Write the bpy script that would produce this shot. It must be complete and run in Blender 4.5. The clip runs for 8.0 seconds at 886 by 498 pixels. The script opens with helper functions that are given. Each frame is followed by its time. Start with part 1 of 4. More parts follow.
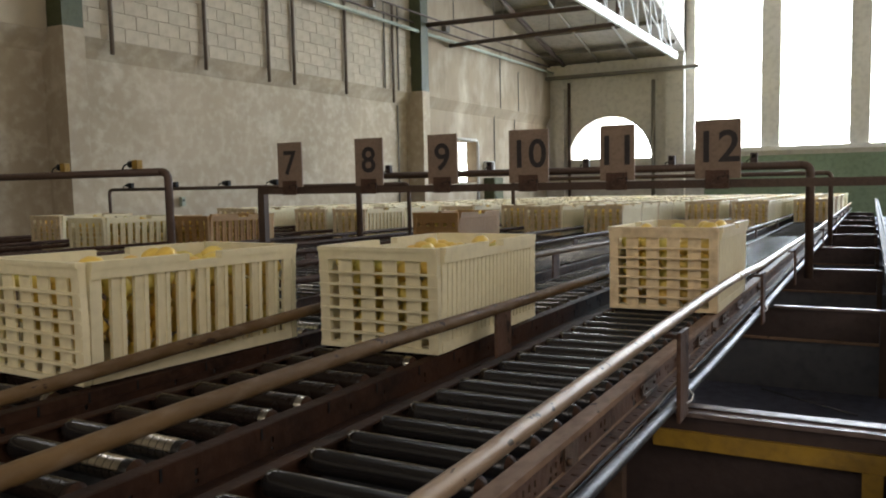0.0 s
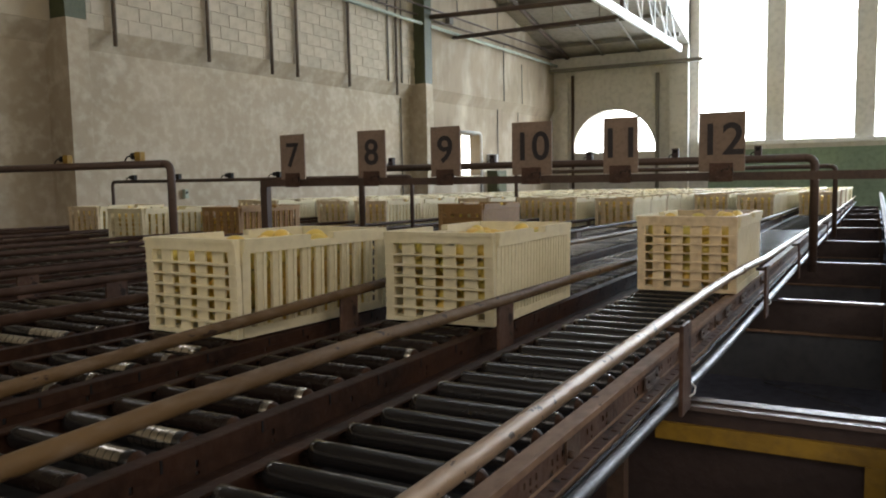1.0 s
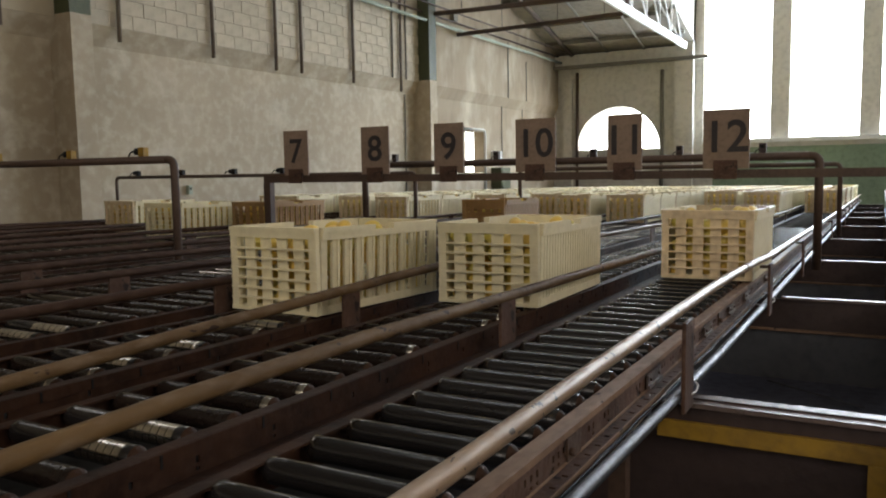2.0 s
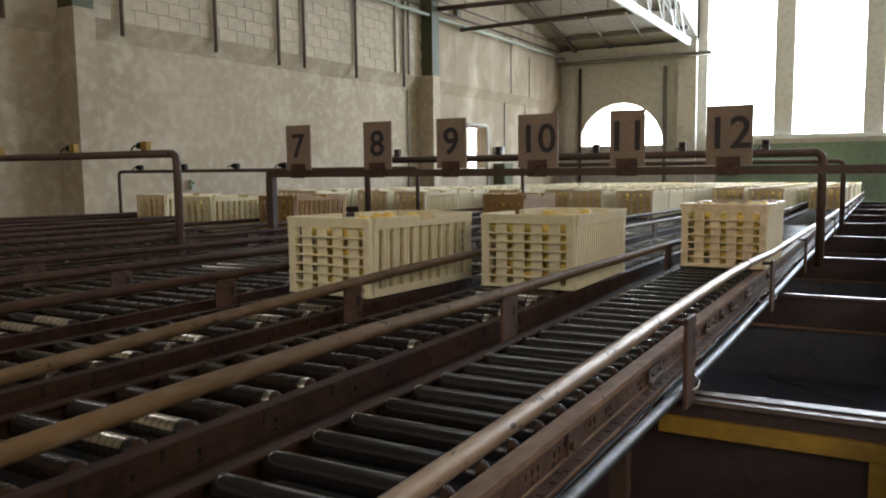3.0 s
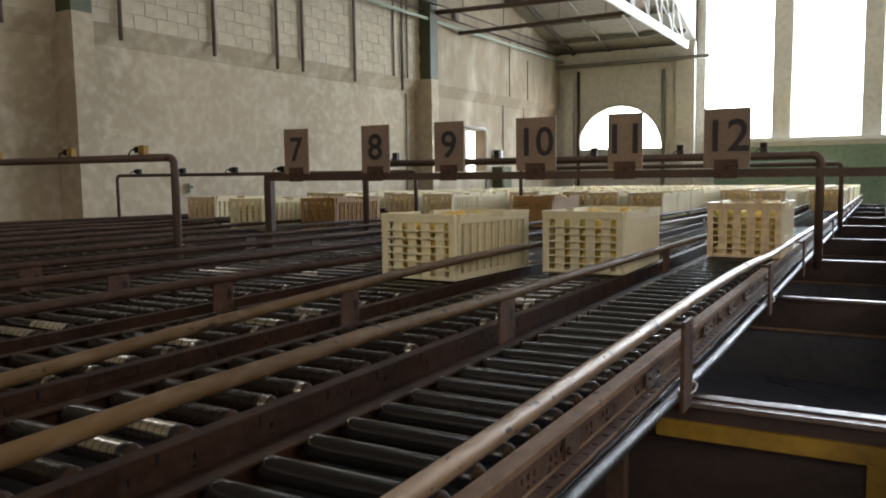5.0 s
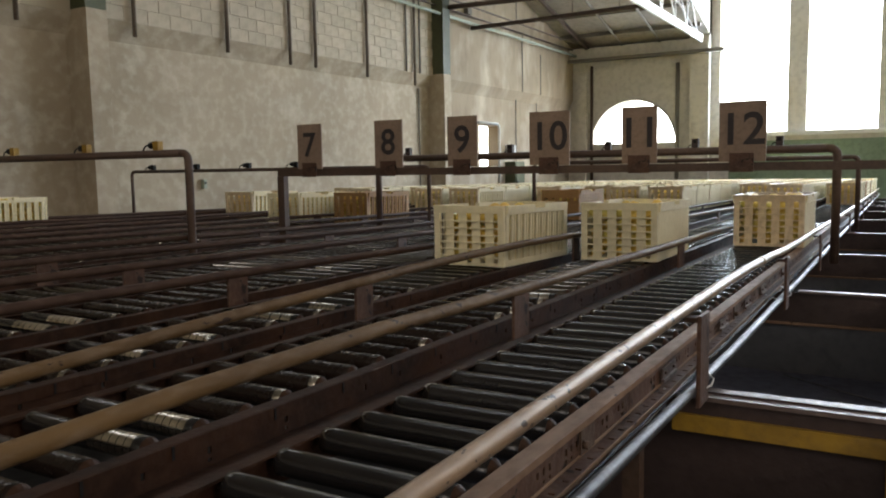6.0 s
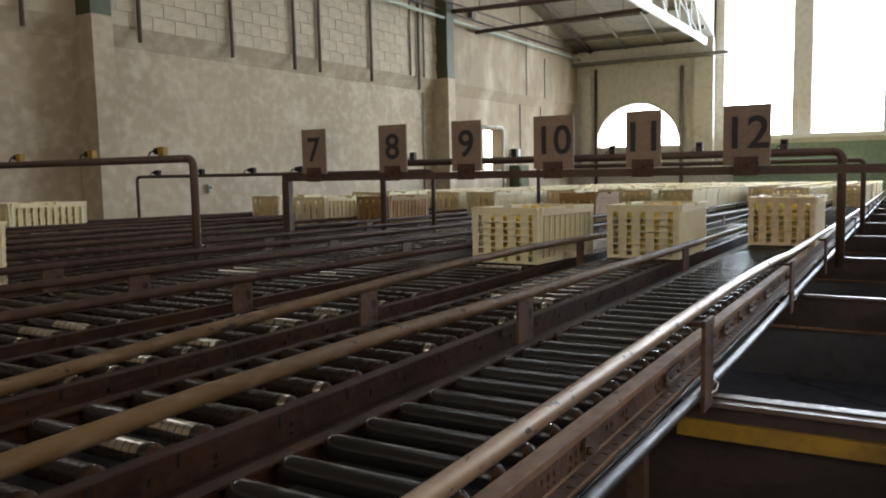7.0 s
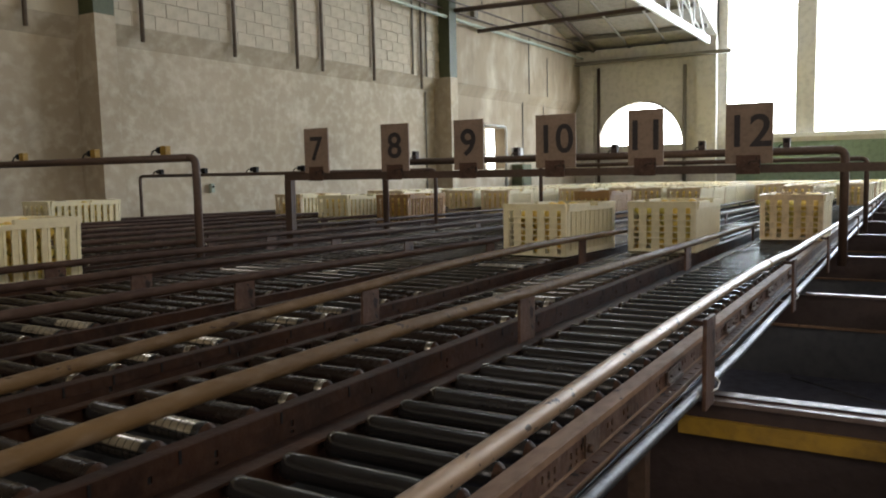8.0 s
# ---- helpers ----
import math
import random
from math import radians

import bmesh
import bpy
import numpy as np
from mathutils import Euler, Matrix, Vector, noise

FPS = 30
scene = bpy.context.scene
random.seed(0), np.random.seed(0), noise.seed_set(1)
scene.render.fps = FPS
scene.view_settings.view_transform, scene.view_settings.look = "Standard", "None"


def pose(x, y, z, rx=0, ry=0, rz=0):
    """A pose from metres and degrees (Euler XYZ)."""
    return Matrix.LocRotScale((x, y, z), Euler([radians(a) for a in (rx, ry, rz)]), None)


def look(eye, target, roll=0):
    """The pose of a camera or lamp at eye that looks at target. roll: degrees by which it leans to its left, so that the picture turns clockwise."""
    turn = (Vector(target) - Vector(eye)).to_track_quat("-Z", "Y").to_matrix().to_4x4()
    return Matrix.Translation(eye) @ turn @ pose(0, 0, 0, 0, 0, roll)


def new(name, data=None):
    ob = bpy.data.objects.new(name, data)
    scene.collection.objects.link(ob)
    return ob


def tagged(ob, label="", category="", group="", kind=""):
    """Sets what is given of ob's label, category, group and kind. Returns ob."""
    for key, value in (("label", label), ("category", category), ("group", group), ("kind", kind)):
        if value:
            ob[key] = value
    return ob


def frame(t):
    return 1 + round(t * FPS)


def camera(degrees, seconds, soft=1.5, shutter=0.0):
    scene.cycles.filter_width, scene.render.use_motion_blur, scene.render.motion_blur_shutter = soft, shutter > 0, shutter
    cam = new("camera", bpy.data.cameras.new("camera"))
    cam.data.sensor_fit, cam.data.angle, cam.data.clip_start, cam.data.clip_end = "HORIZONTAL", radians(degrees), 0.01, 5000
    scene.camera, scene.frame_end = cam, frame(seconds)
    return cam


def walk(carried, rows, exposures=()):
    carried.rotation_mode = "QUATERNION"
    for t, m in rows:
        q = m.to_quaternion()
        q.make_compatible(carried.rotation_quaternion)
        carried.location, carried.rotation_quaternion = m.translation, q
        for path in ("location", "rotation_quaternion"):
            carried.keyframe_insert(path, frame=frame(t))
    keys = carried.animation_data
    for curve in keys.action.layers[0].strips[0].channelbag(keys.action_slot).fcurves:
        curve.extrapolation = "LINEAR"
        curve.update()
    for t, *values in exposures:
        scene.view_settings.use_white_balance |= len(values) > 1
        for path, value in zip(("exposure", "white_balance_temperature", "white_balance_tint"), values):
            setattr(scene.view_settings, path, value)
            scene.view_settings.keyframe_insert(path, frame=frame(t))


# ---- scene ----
cam = camera(58.64, 8.0, soft=2.0)
PATH = [  # seconds, eye, target, roll
    (0, (-0.0016, -0.0213, 1.4605), (-2.3777, 4.3579, 1.0399), -1.227),
    (0.5, (-0.0015, -0.0203, 1.4594), (-2.3838, 4.3537, 1.0199), -1.099),
    (1, (-0.0025, -0.0136, 1.4580), (-2.3951, 4.3522, 0.9933), -1.119),
    (1.5, (-0.0014, -0.0082, 1.4561), (-2.4044, 4.3506, 0.9811), -1.097),
    (3, (-0.0014, -0.0063, 1.4526), (-2.4247, 4.3374, 0.9426), -0.703),
    (3.5, (0.0001, -0.0001, 1.4501), (-2.4166, 4.3459, 0.9284), -0.890),
    (4, (0.0024, -0.0007, 1.4525), (-2.4100, 4.3496, 0.9479), -0.939),
    (4.5, (0.0038, -0.0008, 1.4541), (-2.3957, 4.3596, 0.9759), -0.785),
    (6, (-0.0035, 0.0034, 1.4487), (-2.4922, 4.3091, 0.9318), -1.020),
    (6.5, (-0.0019, 0.0008, 1.4519), (-2.5047, 4.2996, 0.9454), -1.153),
    (7, (-0.0005, 0.0012, 1.4539), (-2.5153, 4.2945, 0.9606), -1.204),
    (7.5, (0.0014, 0.0037, 1.4516), (-2.5102, 4.2982, 0.9528), -1.256),
    (8, (0.0039, 0.0011, 1.4519), (-2.5260, 4.2850, 0.9537), -1.258),
]
EYE = 1.45
PITCH = 0.571          # lane to lane
SLOPE = -0.0145        # the lanes fall gently away
DECK = EYE - 0.446     # roller tops at y = 0
LANE_X = {n: -0.683 - PITCH * (12 - n) for n in range(1, 13)}
WALL_X, END_Y = -9.4, 24.6

walk(cam, [(t, look(e, g, r)) for t, e, g, r in PATH], exposures=[(0.0, 0.0), (8.0, 0.0)])

# ---- light ----
world = bpy.data.worlds.new("daylight")
scene.world = world
world.use_nodes = True
wn = world.node_tree.nodes
sky = wn.new("ShaderNodeTexSky")
sky.sky_type, sky.sun_disc = "NISHITA", False
sky.sun_elevation, sky.sun_rotation = radians(50), radians(20)
world.node_tree.links.new(sky.outputs[0], wn["Background"].inputs[0])
wn["Background"].inputs[1].default_value = 0.12


def window_light(name, x, y, z, w, h, target, power, colour=(0.93, 0.97, 1.0)):
    lamp = bpy.data.lights.new(name, "AREA")
    lamp.shape, lamp.size, lamp.size_y, lamp.energy, lamp.color = "RECTANGLE", w, h, power, colour
    ob = new(name, lamp)
    ob.matrix_world = look((x, y, z), target)
    return ob


for wx in (-3.8, -1.45, 0.85, 3.1, 5.4):
    window_light("window_daylight", wx, END_Y - 0.05, 5.2, 1.7, 5.6, (wx, 0, 3.2), 455, (0.64, 0.81, 1.0))
# Side lamps out of view, added to brighten the west wall and crates.
for wy, power in ((-3.0, 250), (3.0, 95), (9.0, 40), (15.0, 40)):
    window_light("side_window_daylight", 9.15, wy, 6.0, 3.0, 2.6, (-6, wy + 1, 2.6), power, (1.0, 0.87, 0.75))
# Unseen high lamps on the west side, added so the rollers glint.
for wy in (4.0, 9.5, 13.5):
    window_light("west_window_daylight", WALL_X + 0.2, wy, 7.05, 2.8, 0.45, (-2, wy - 1, 2.0), 24, (1.0, 0.96, 0.90))
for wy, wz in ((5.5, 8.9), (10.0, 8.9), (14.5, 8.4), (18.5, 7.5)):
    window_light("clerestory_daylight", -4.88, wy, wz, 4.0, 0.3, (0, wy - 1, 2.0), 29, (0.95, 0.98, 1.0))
# Fill from behind the camera, added to light the crate fronts.
for wx in (-2.0, 2.0, 6.0):
    window_light("rear_window_daylight", wx, -6.9, 5.0, 2.6, 3.0, (wx, 6, 2.6), 80, (1.0, 0.85, 0.70))


# ---- materials ----
def material(name, base, second=None, rough=0.6, metal=0.0, scale=6.0, fine=60.0, bump=0.15, spread=0.5, vary=0.0,
             third=None, rough_vary=0.15, stretch=(1, 1, 1), detail_mix=0.35, shine=0.5, chips=None, chip_scale=14.0, chip_at=0.62, chip_soft=0.03):
    m = bpy.data.materials.new(name)
    m.use_nodes = True
    n, link = m.node_tree.nodes, m.node_tree.links.new
    bsdf = n["Principled BSDF"]
    bsdf.inputs["Metallic"].default_value = metal
    bsdf.inputs["Specular IOR Level"].default_value = shine
    second = second or tuple(c * 0.6 for c in base)
    tc = n.new("ShaderNodeTexCoord")
    mp = n.new("ShaderNodeMapping")
    mp.inputs["Scale"].default_value = stretch
    link(tc.outputs["Object"], mp.inputs[0])
    big, small = n.new("ShaderNodeTexNoise"), n.new("ShaderNodeTexNoise")
    for tex, s in ((big, scale), (small, fine)):
        tex.inputs["Scale"].default_value = s
        tex.inputs["Detail"].default_value = 5
        link(mp.outputs[0], tex.inputs["Vector"])
    ramp = n.new("ShaderNodeMapRange")
    ramp.inputs["From Min"].default_value, ramp.inputs["From Max"].default_value = 0.5 - spread / 2, 0.5 + spread / 2
    link(big.outputs[0], ramp.inputs[0])
    mix = n.new("ShaderNodeMix")
    mix.data_type = "RGBA"
    mix.inputs[6].default_value, mix.inputs[7].default_value = (*base, 1), (*second, 1)
    link(ramp.outputs[0], mix.inputs[0])
    out = mix.outputs[2]
    mix2 = n.new("ShaderNodeMix")
    mix2.data_type = "RGBA"
    r2 = n.new("ShaderNodeMapRange")
    r2.inputs["From Min"].default_value, r2.inputs["From Max"].default_value = 0.45, 0.72
    r2.inputs["To Max"].default_value = detail_mix
    link(small.outputs[0], r2.inputs[0])
    link(r2.outputs[0], mix2.inputs[0])
    link(out, mix2.inputs[6])
    mix2.inputs[7].default_value = (*(third or tuple(c * 0.5 for c in second)), 1)
    out = mix2.outputs[2]
    if chips:
        spots, cut, mix3 = n.new("ShaderNodeTexNoise"), n.new("ShaderNodeMapRange"), n.new("ShaderNodeMix")
        spots.inputs["Scale"].default_value, spots.inputs["Detail"].default_value, spots.inputs["Roughness"].default_value = chip_scale, 4, 0.6
        cut.inputs["From Min"].default_value, cut.inputs["From Max"].default_value = chip_at, chip_at + chip_soft
        mix3.data_type = "RGBA"
        mix3.inputs[7].default_value = (*chips, 1)
        link(mp.outputs[0], spots.inputs["Vector"])
        link(spots.outputs[0], cut.inputs[0])
        link(cut.outputs[0], mix3.inputs[0])
        link(out, mix3.inputs[6])
        out = mix3.outputs[2]
    if vary:
        info, hsv, vr = n.new("ShaderNodeObjectInfo"), n.new("ShaderNodeHueSaturation"), n.new("ShaderNodeMapRange")
        vr.inputs["To Min"].default_value, vr.inputs["To Max"].default_value = 1 - vary, 1 + vary
        link(info.outputs["Random"], vr.inputs[0])
        link(vr.outputs[0], hsv.inputs["Value"])
        link(out, hsv.inputs["Color"])
        out = hsv.outputs[0]
    link(out, bsdf.inputs["Base Color"])
    rr = n.new("ShaderNodeMapRange")
    rr.inputs["To Min"].default_value, rr.inputs["To Max"].default_value = max(0.04, rough - rough_vary), min(1, rough + rough_vary)
    link(small.outputs[0], rr.inputs[0])
    link(rr.outputs[0], bsdf.inputs["Roughness"])
    if bump:
        bp = n.new("ShaderNodeBump")
        bp.inputs["Strength"].default_value, bp.inputs["Distance"].default_value = bump, 0.02
        link(small.outputs[0], bp.inputs["Height"])
        link(bp.outputs[0], bsdf.inputs["Normal"])
    return m


def translucent(m, colour, share):
    """Thin moulded plastic lets part of the light through."""
    n, link = m.node_tree.nodes, m.node_tree.links.new
    back, mix = n.new("ShaderNodeBsdfTranslucent"), n.new("ShaderNodeMixShader")
    back.inputs[0].default_value = (*colour, 1)
    mix.inputs[0].default_value = share
    link(n["Principled BSDF"].outputs[0], mix.inputs[1])
    link(back.outputs[0], mix.inputs[2])
    link(mix.outputs[0], n["Material Output"].inputs[0])


def fruit_tints(m):
    """Each fruit leans to ripe orange, yellow or green."""
    n, link = m.node_tree.nodes, m.node_tree.links.new
    geo, info, add, ramp, mix = n.new("ShaderNodeNewGeometry"), n.new("ShaderNodeObjectInfo"), n.new("ShaderNodeMath"), n.new("ShaderNodeValToRGB"), n.new("ShaderNodeMix")
    add.operation = "WRAP"
    total = n.new("ShaderNodeMath")
    link(geo.outputs["Random Per Island"], total.inputs[0])
    link(info.outputs["Random"], total.inputs[1])
    link(total.outputs[0], add.inputs[0])
    add.inputs[1].default_value, add.inputs[2].default_value = 1.0, 0.0
    els = ramp.color_ramp.elements
    els[0].position, els[0].color = 0.0, (0.80, 0.47, 0.09, 1)
    els[1].position, els[1].color = 1.0, (0.52, 0.50, 0.10, 1)
    els.new(0.25).color = (0.82, 0.54, 0.08, 1)
    els.new(0.7).color = (0.80, 0.62, 0.14, 1)
    link(add.outputs[0], ramp.inputs[0])
    mix.data_type = "RGBA"
    mix.inputs[0].default_value = 0.6
    old = n["Principled BSDF"].inputs["Base Color"].links[0].from_socket
    link(old, mix.inputs[6])
    link(ramp.outputs[0], mix.inputs[7])
    link(mix.outputs[2], n["Principled BSDF"].inputs["Base Color"])


def glow(name, colour, strength):
    m = bpy.data.materials.new(name)
    m.use_nodes = True
    b = m.node_tree.nodes["Principled BSDF"]
    b.inputs["Base Color"].default_value = (*colour, 1)
    b.inputs["Emission Color"].default_value = (*colour, 1)
    b.inputs["Emission Strength"].default_value = strength
    return m


PLASTER = material("grey_plaster", (0.435, 0.362, 0.260), (0.325, 0.270, 0.190), 0.9, scale=0.8, fine=8.0, bump=0.4, spread=0.4, third=(0.54, 0.475, 0.365), detail_mix=0.6, stretch=(1, 0.8, 0.9), chips=(0.54, 0.485, 0.385), chip_scale=2.0, chip_at=0.52, chip_soft=0.3)
BLOCK = material("painted_block", (0.53, 0.462, 0.35), (0.41, 0.355, 0.268), 0.85, scale=1.1, fine=9, bump=0.2, vary=0.07, third=(0.36, 0.31, 0.235), detail_mix=0.5)
MORTAR = material("mortar", (0.51, 0.445, 0.34), rough=0.95, scale=3, fine=40)
CREAM_WALL = material("cream_wall", (0.50, 0.425, 0.305), (0.35, 0.292, 0.205), 0.9, scale=0.6, fine=6, bump=0.2, third=(0.35, 0.32, 0.26))
# Brown stains, plus soft pale patches painted in for sunlit spots.
STAINED_WALL = material("stained_wall", (0.37, 0.30, 0.21), (0.27, 0.215, 0.15), 0.9, scale=0.5, fine=3.5, bump=0.2, third=(0.22, 0.17, 0.12), detail_mix=0.5, stretch=(1, 1, 0.5), chips=(0.50, 0.43, 0.33), chip_scale=1.1, chip_at=0.52, chip_soft=0.2)
END_WALL = material("end_wall_paint", (0.60, 0.57, 0.51), (0.50, 0.475, 0.42), 0.9, scale=0.5, fine=7, bump=0.15)
GREEN_DADO = material("green_dado", (0.23, 0.30, 0.20), (0.16, 0.21, 0.14), 0.8, scale=0.8, fine=9)
GREEN_STEEL = material("green_steel", (0.078, 0.088, 0.034), (0.052, 0.058, 0.024), 0.6, scale=1.5, fine=25)
PALE_GREEN = material("pale_green_pipe", (0.36, 0.40, 0.31), (0.26, 0.29, 0.22), 0.55, scale=2, fine=30)
ROOF = material("roof_boards", (0.36, 0.325, 0.27), (0.26, 0.235, 0.195), 0.9, scale=0.7, fine=8)
STEEL_DARK = material("dark_steel", (0.092, 0.054, 0.034), (0.048, 0.029, 0.020), 0.6, 0.0, scale=3, fine=45)
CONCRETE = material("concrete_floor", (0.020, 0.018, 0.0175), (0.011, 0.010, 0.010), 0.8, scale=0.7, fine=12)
ROLLER = material("charcoal_roller", (0.019, 0.0175, 0.017), (0.011, 0.010, 0.010), 0.22, 0.0, scale=4, fine=35, vary=0.3, bump=0.0, rough_vary=0.04, shine=0.5)
DULL = material("dull_roller", (0.022, 0.0145, 0.011), (0.012, 0.008, 0.0065), 0.26, 0.0, scale=4, fine=35, vary=0.3, bump=0.0, rough_vary=0.08, shine=0.25)
# Dark glossy metal that stands in for the grazing sheen on farther rollers.
GLOSS = material("sheen_roller", (0.17, 0.15, 0.13), (0.08, 0.07, 0.06), 0.10, 0.9, scale=5, fine=40, vary=0.35, bump=0.01, rough_vary=0.06)
SHINY = material("bare_roller", (0.72, 0.68, 0.60), (0.45, 0.42, 0.37), 0.20, 1.0, scale=12, spread=0.5, fine=35, vary=0.25, bump=0.04, rough_vary=0.06)
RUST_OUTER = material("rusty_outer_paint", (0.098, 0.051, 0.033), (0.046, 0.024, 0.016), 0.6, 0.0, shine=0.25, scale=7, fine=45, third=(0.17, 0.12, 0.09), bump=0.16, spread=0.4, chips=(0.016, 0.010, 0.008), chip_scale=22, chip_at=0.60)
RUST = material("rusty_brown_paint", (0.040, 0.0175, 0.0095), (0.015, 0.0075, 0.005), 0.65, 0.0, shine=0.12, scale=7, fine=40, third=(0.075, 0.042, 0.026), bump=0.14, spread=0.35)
RAIL_BROWN = material("brown_rail", (0.150, 0.090, 0.035), (0.075, 0.044, 0.019), 0.64, 0.0, shine=0.18, scale=6, fine=40, third=(0.24, 0.185, 0.135), bump=0.16, stretch=(1, 0.4, 1), spread=0.35, chips=(0.035, 0.02, 0.013), chip_scale=36, chip_at=0.64)
RAIL_WORN = material("worn_bright_rail", (0.36, 0.255, 0.165), (0.25, 0.17, 0.11), 0.42, 0.2, shine=0.4, scale=5, fine=30, third=(0.12, 0.08, 0.055), bump=0.1, stretch=(1, 0.5, 1), spread=0.5, detail_mix=0.45, chips=(0.045, 0.03, 0.021), chip_scale=52, chip_at=0.60)
RAIL_DARK = material("dark_brown_rail", (0.066, 0.036, 0.023), (0.036, 0.020, 0.014), 0.66, 0.0, shine=0.12, scale=6, fine=40, third=(0.12, 0.08, 0.058), bump=0.16, stretch=(1, 0.4, 1), spread=0.35)
CHROME = material("galvanised_tube", (0.15, 0.15, 0.16), (0.09, 0.09, 0.10), 0.5, 0.95, scale=5, fine=45, bump=0.08)
CREAM = material("cream_plastic", (0.86, 0.795, 0.57), (0.78, 0.71, 0.475), 0.45, scale=5, fine=30, third=(0.42, 0.37, 0.21), bump=0.06, vary=0.10, detail_mix=0.25)
# Cream plastic with the shade of the backlit crate ends mixed into its colour.
SHADED_CREAM = material("shaded_plastic", (0.78, 0.65, 0.43), (0.64, 0.51, 0.31), 0.5, scale=7, fine=30, third=(0.28, 0.19, 0.09), bump=0.08, vary=0.15, detail_mix=0.4)
TAN = material("tan_plastic", (0.44, 0.265, 0.10), (0.34, 0.20, 0.075), 0.55, scale=5, fine=30, bump=0.06, vary=0.15, detail_mix=0.25)
LEMON = material("lemon_skin", (0.76, 0.56, 0.13), (0.64, 0.50, 0.14), 0.42, scale=9, fine=160, third=(0.45, 0.42, 0.07), bump=0.12, detail_mix=0.4)
BOARD = material("sign_board", (0.27, 0.19, 0.135), (0.20, 0.143, 0.104), 0.7, scale=5, fine=50, vary=0.1)
INK = material("sign_ink", (0.035, 0.028, 0.028), rough=0.7, scale=9, fine=60)
YELLOW = material("yellow_paint", (0.38, 0.225, 0.02), (0.22, 0.13, 0.018), 0.55, scale=6, fine=40, third=(0.08, 0.05, 0.02))
BLACK = material("black_plastic", (0.014, 0.013, 0.013), rough=0.6, scale=9, fine=60, shine=0.15)
BROWN_BOARD = material("brown_panel", (0.056, 0.033, 0.028), (0.032, 0.020, 0.018), 0.65, scale=2.5, fine=25)
# Panel and tray colours are lifted towards blue to stand in for window haze.
GREY_GREEN = material("grey_green_panel", (0.105, 0.110, 0.122), (0.07, 0.074, 0.084), 0.7, scale=2.0, fine=20)
TRAY = material("dark_tray", (0.115, 0.122, 0.175), (0.078, 0.085, 0.12), 0.6, shine=0.3, scale=2.5, fine=20)
FLANGE = material("worn_flange", (0.27, 0.175, 0.115), (0.16, 0.10, 0.065), 0.66, 0.0, shine=0.2, scale=8, fine=45, third=(0.05, 0.03, 0.02), bump=0.12, stretch=(1, 0.4, 1), spread=0.4, chips=(0.03, 0.02, 0.016), chip_scale=20, chip_at=0.63)
BAR = material("worn_bar", (0.22, 0.17, 0.15), (0.10, 0.07, 0.055), 0.45, 0.4, scale=9, fine=40)
WALL_PIPE = material("brown_wall_pipe", (0.155, 0.118, 0.085), (0.10, 0.075, 0.053), 0.65, scale=3, fine=30)
CONDUIT = material("painted_conduit", (0.20, 0.18, 0.145), (0.14, 0.125, 0.10), 0.6, scale=3, fine=30)
HAZE_GLOW = glow("hazy_yard", (1.0, 0.93, 0.80), 0.85)
SKY_GLOW = glow("bright_sky", (0.97, 0.99, 1.0), 9.0)
translucent(CREAM, (0.88, 0.80, 0.48), 0.16)
translucent(SHADED_CREAM, (0.66, 0.47, 0.22), 0.10)
translucent(TAN, (0.50, 0.30, 0.11), 0.1)
fruit_tints(LEMON)
WHITE = material("white_paint", (0.75, 0.75, 0.73), (0.6, 0.6, 0.58), 0.5, scale=3, fine=30)


# ---- shapes ----
def box(bm, x0, x1, y0, y1, z0, z1):
    v = [bm.verts.new((x, y, z)) for z in (z0, z1) for y in (y0, y1) for x in (x0, x1)]
    for f in ((0, 2, 3, 1), (4, 5, 7, 6), (0, 1, 5, 4), (2, 6, 7, 3), (0, 4, 6, 2), (1, 3, 7, 5)):
        bm.faces.new([v[i] for i in f])
    return v


def tube(bm, points, r, seg=10, cap=True):
    rings = []
    pts = [Vector(p) for p in points]
    for i, p in enumerate(pts):
        d = ((pts[min(i + 1, len(pts) - 1)] - p).normalized() + (p - pts[max(i - 1, 0)]).normalized()).normalized()
        a = d.orthogonal().normalized() if i == 0 else (a - d * a.dot(d)).normalized()
        b = d.cross(a)
        rings.append([bm.verts.new(p + (a * math.cos(k * math.tau / seg) + b * math.sin(k * math.tau / seg)) * r) for k in range(seg)])
    for q, s in zip(rings, rings[1:]):
        for k in range(seg):
            f = bm.faces.new((q[k], q[(k + 1) % seg], s[(k + 1) % seg], s[k]))
            f.smooth = True
    if cap:
        bm.faces.new(rings[0][::-1])
        bm.faces.new(rings[-1])


def elbow(a, b, c, r=0.06, n=4):
    """Points from a to c with the corner b rounded."""
    a, b, c = Vector(a), Vector(b), Vector(c)
    p, q = b + (a - b).normalized() * r, b + (c - b).normalized() * r
    return [a] + [p * (1 - t) ** 2 + b * 2 * t * (1 - t) + q * t ** 2 for t in [i / n for i in range(n + 1)]] + [c]


def mesh_of(name, bm, mat):
    bmesh.ops.recalc_face_normals(bm, faces=bm.faces)
    me = bpy.data.meshes.new(name)
    bm.to_mesh(me)
    bm.free()
    me.materials.append(mat)
    return me


def part(name, bm, mat, parent=None, label=""):
    me = bm if isinstance(bm, bpy.types.Mesh) else mesh_of(name, bm, mat)
    ob = new(name, me)
    if parent:
        ob.parent = parent
    return tagged(ob, label=label)


def boxes(*list_of):
    bm = bmesh.new()
    for b in list_of:
        box(bm, *b)
    return bm


def tubes(*list_of):
    bm = bmesh.new()
    for p, r in list_of:
        tube(bm, p, r)
    return bm


def setting(name, bm, mat, label, category):
    return tagged(part(name, bm, mat), label, category, kind="structure")


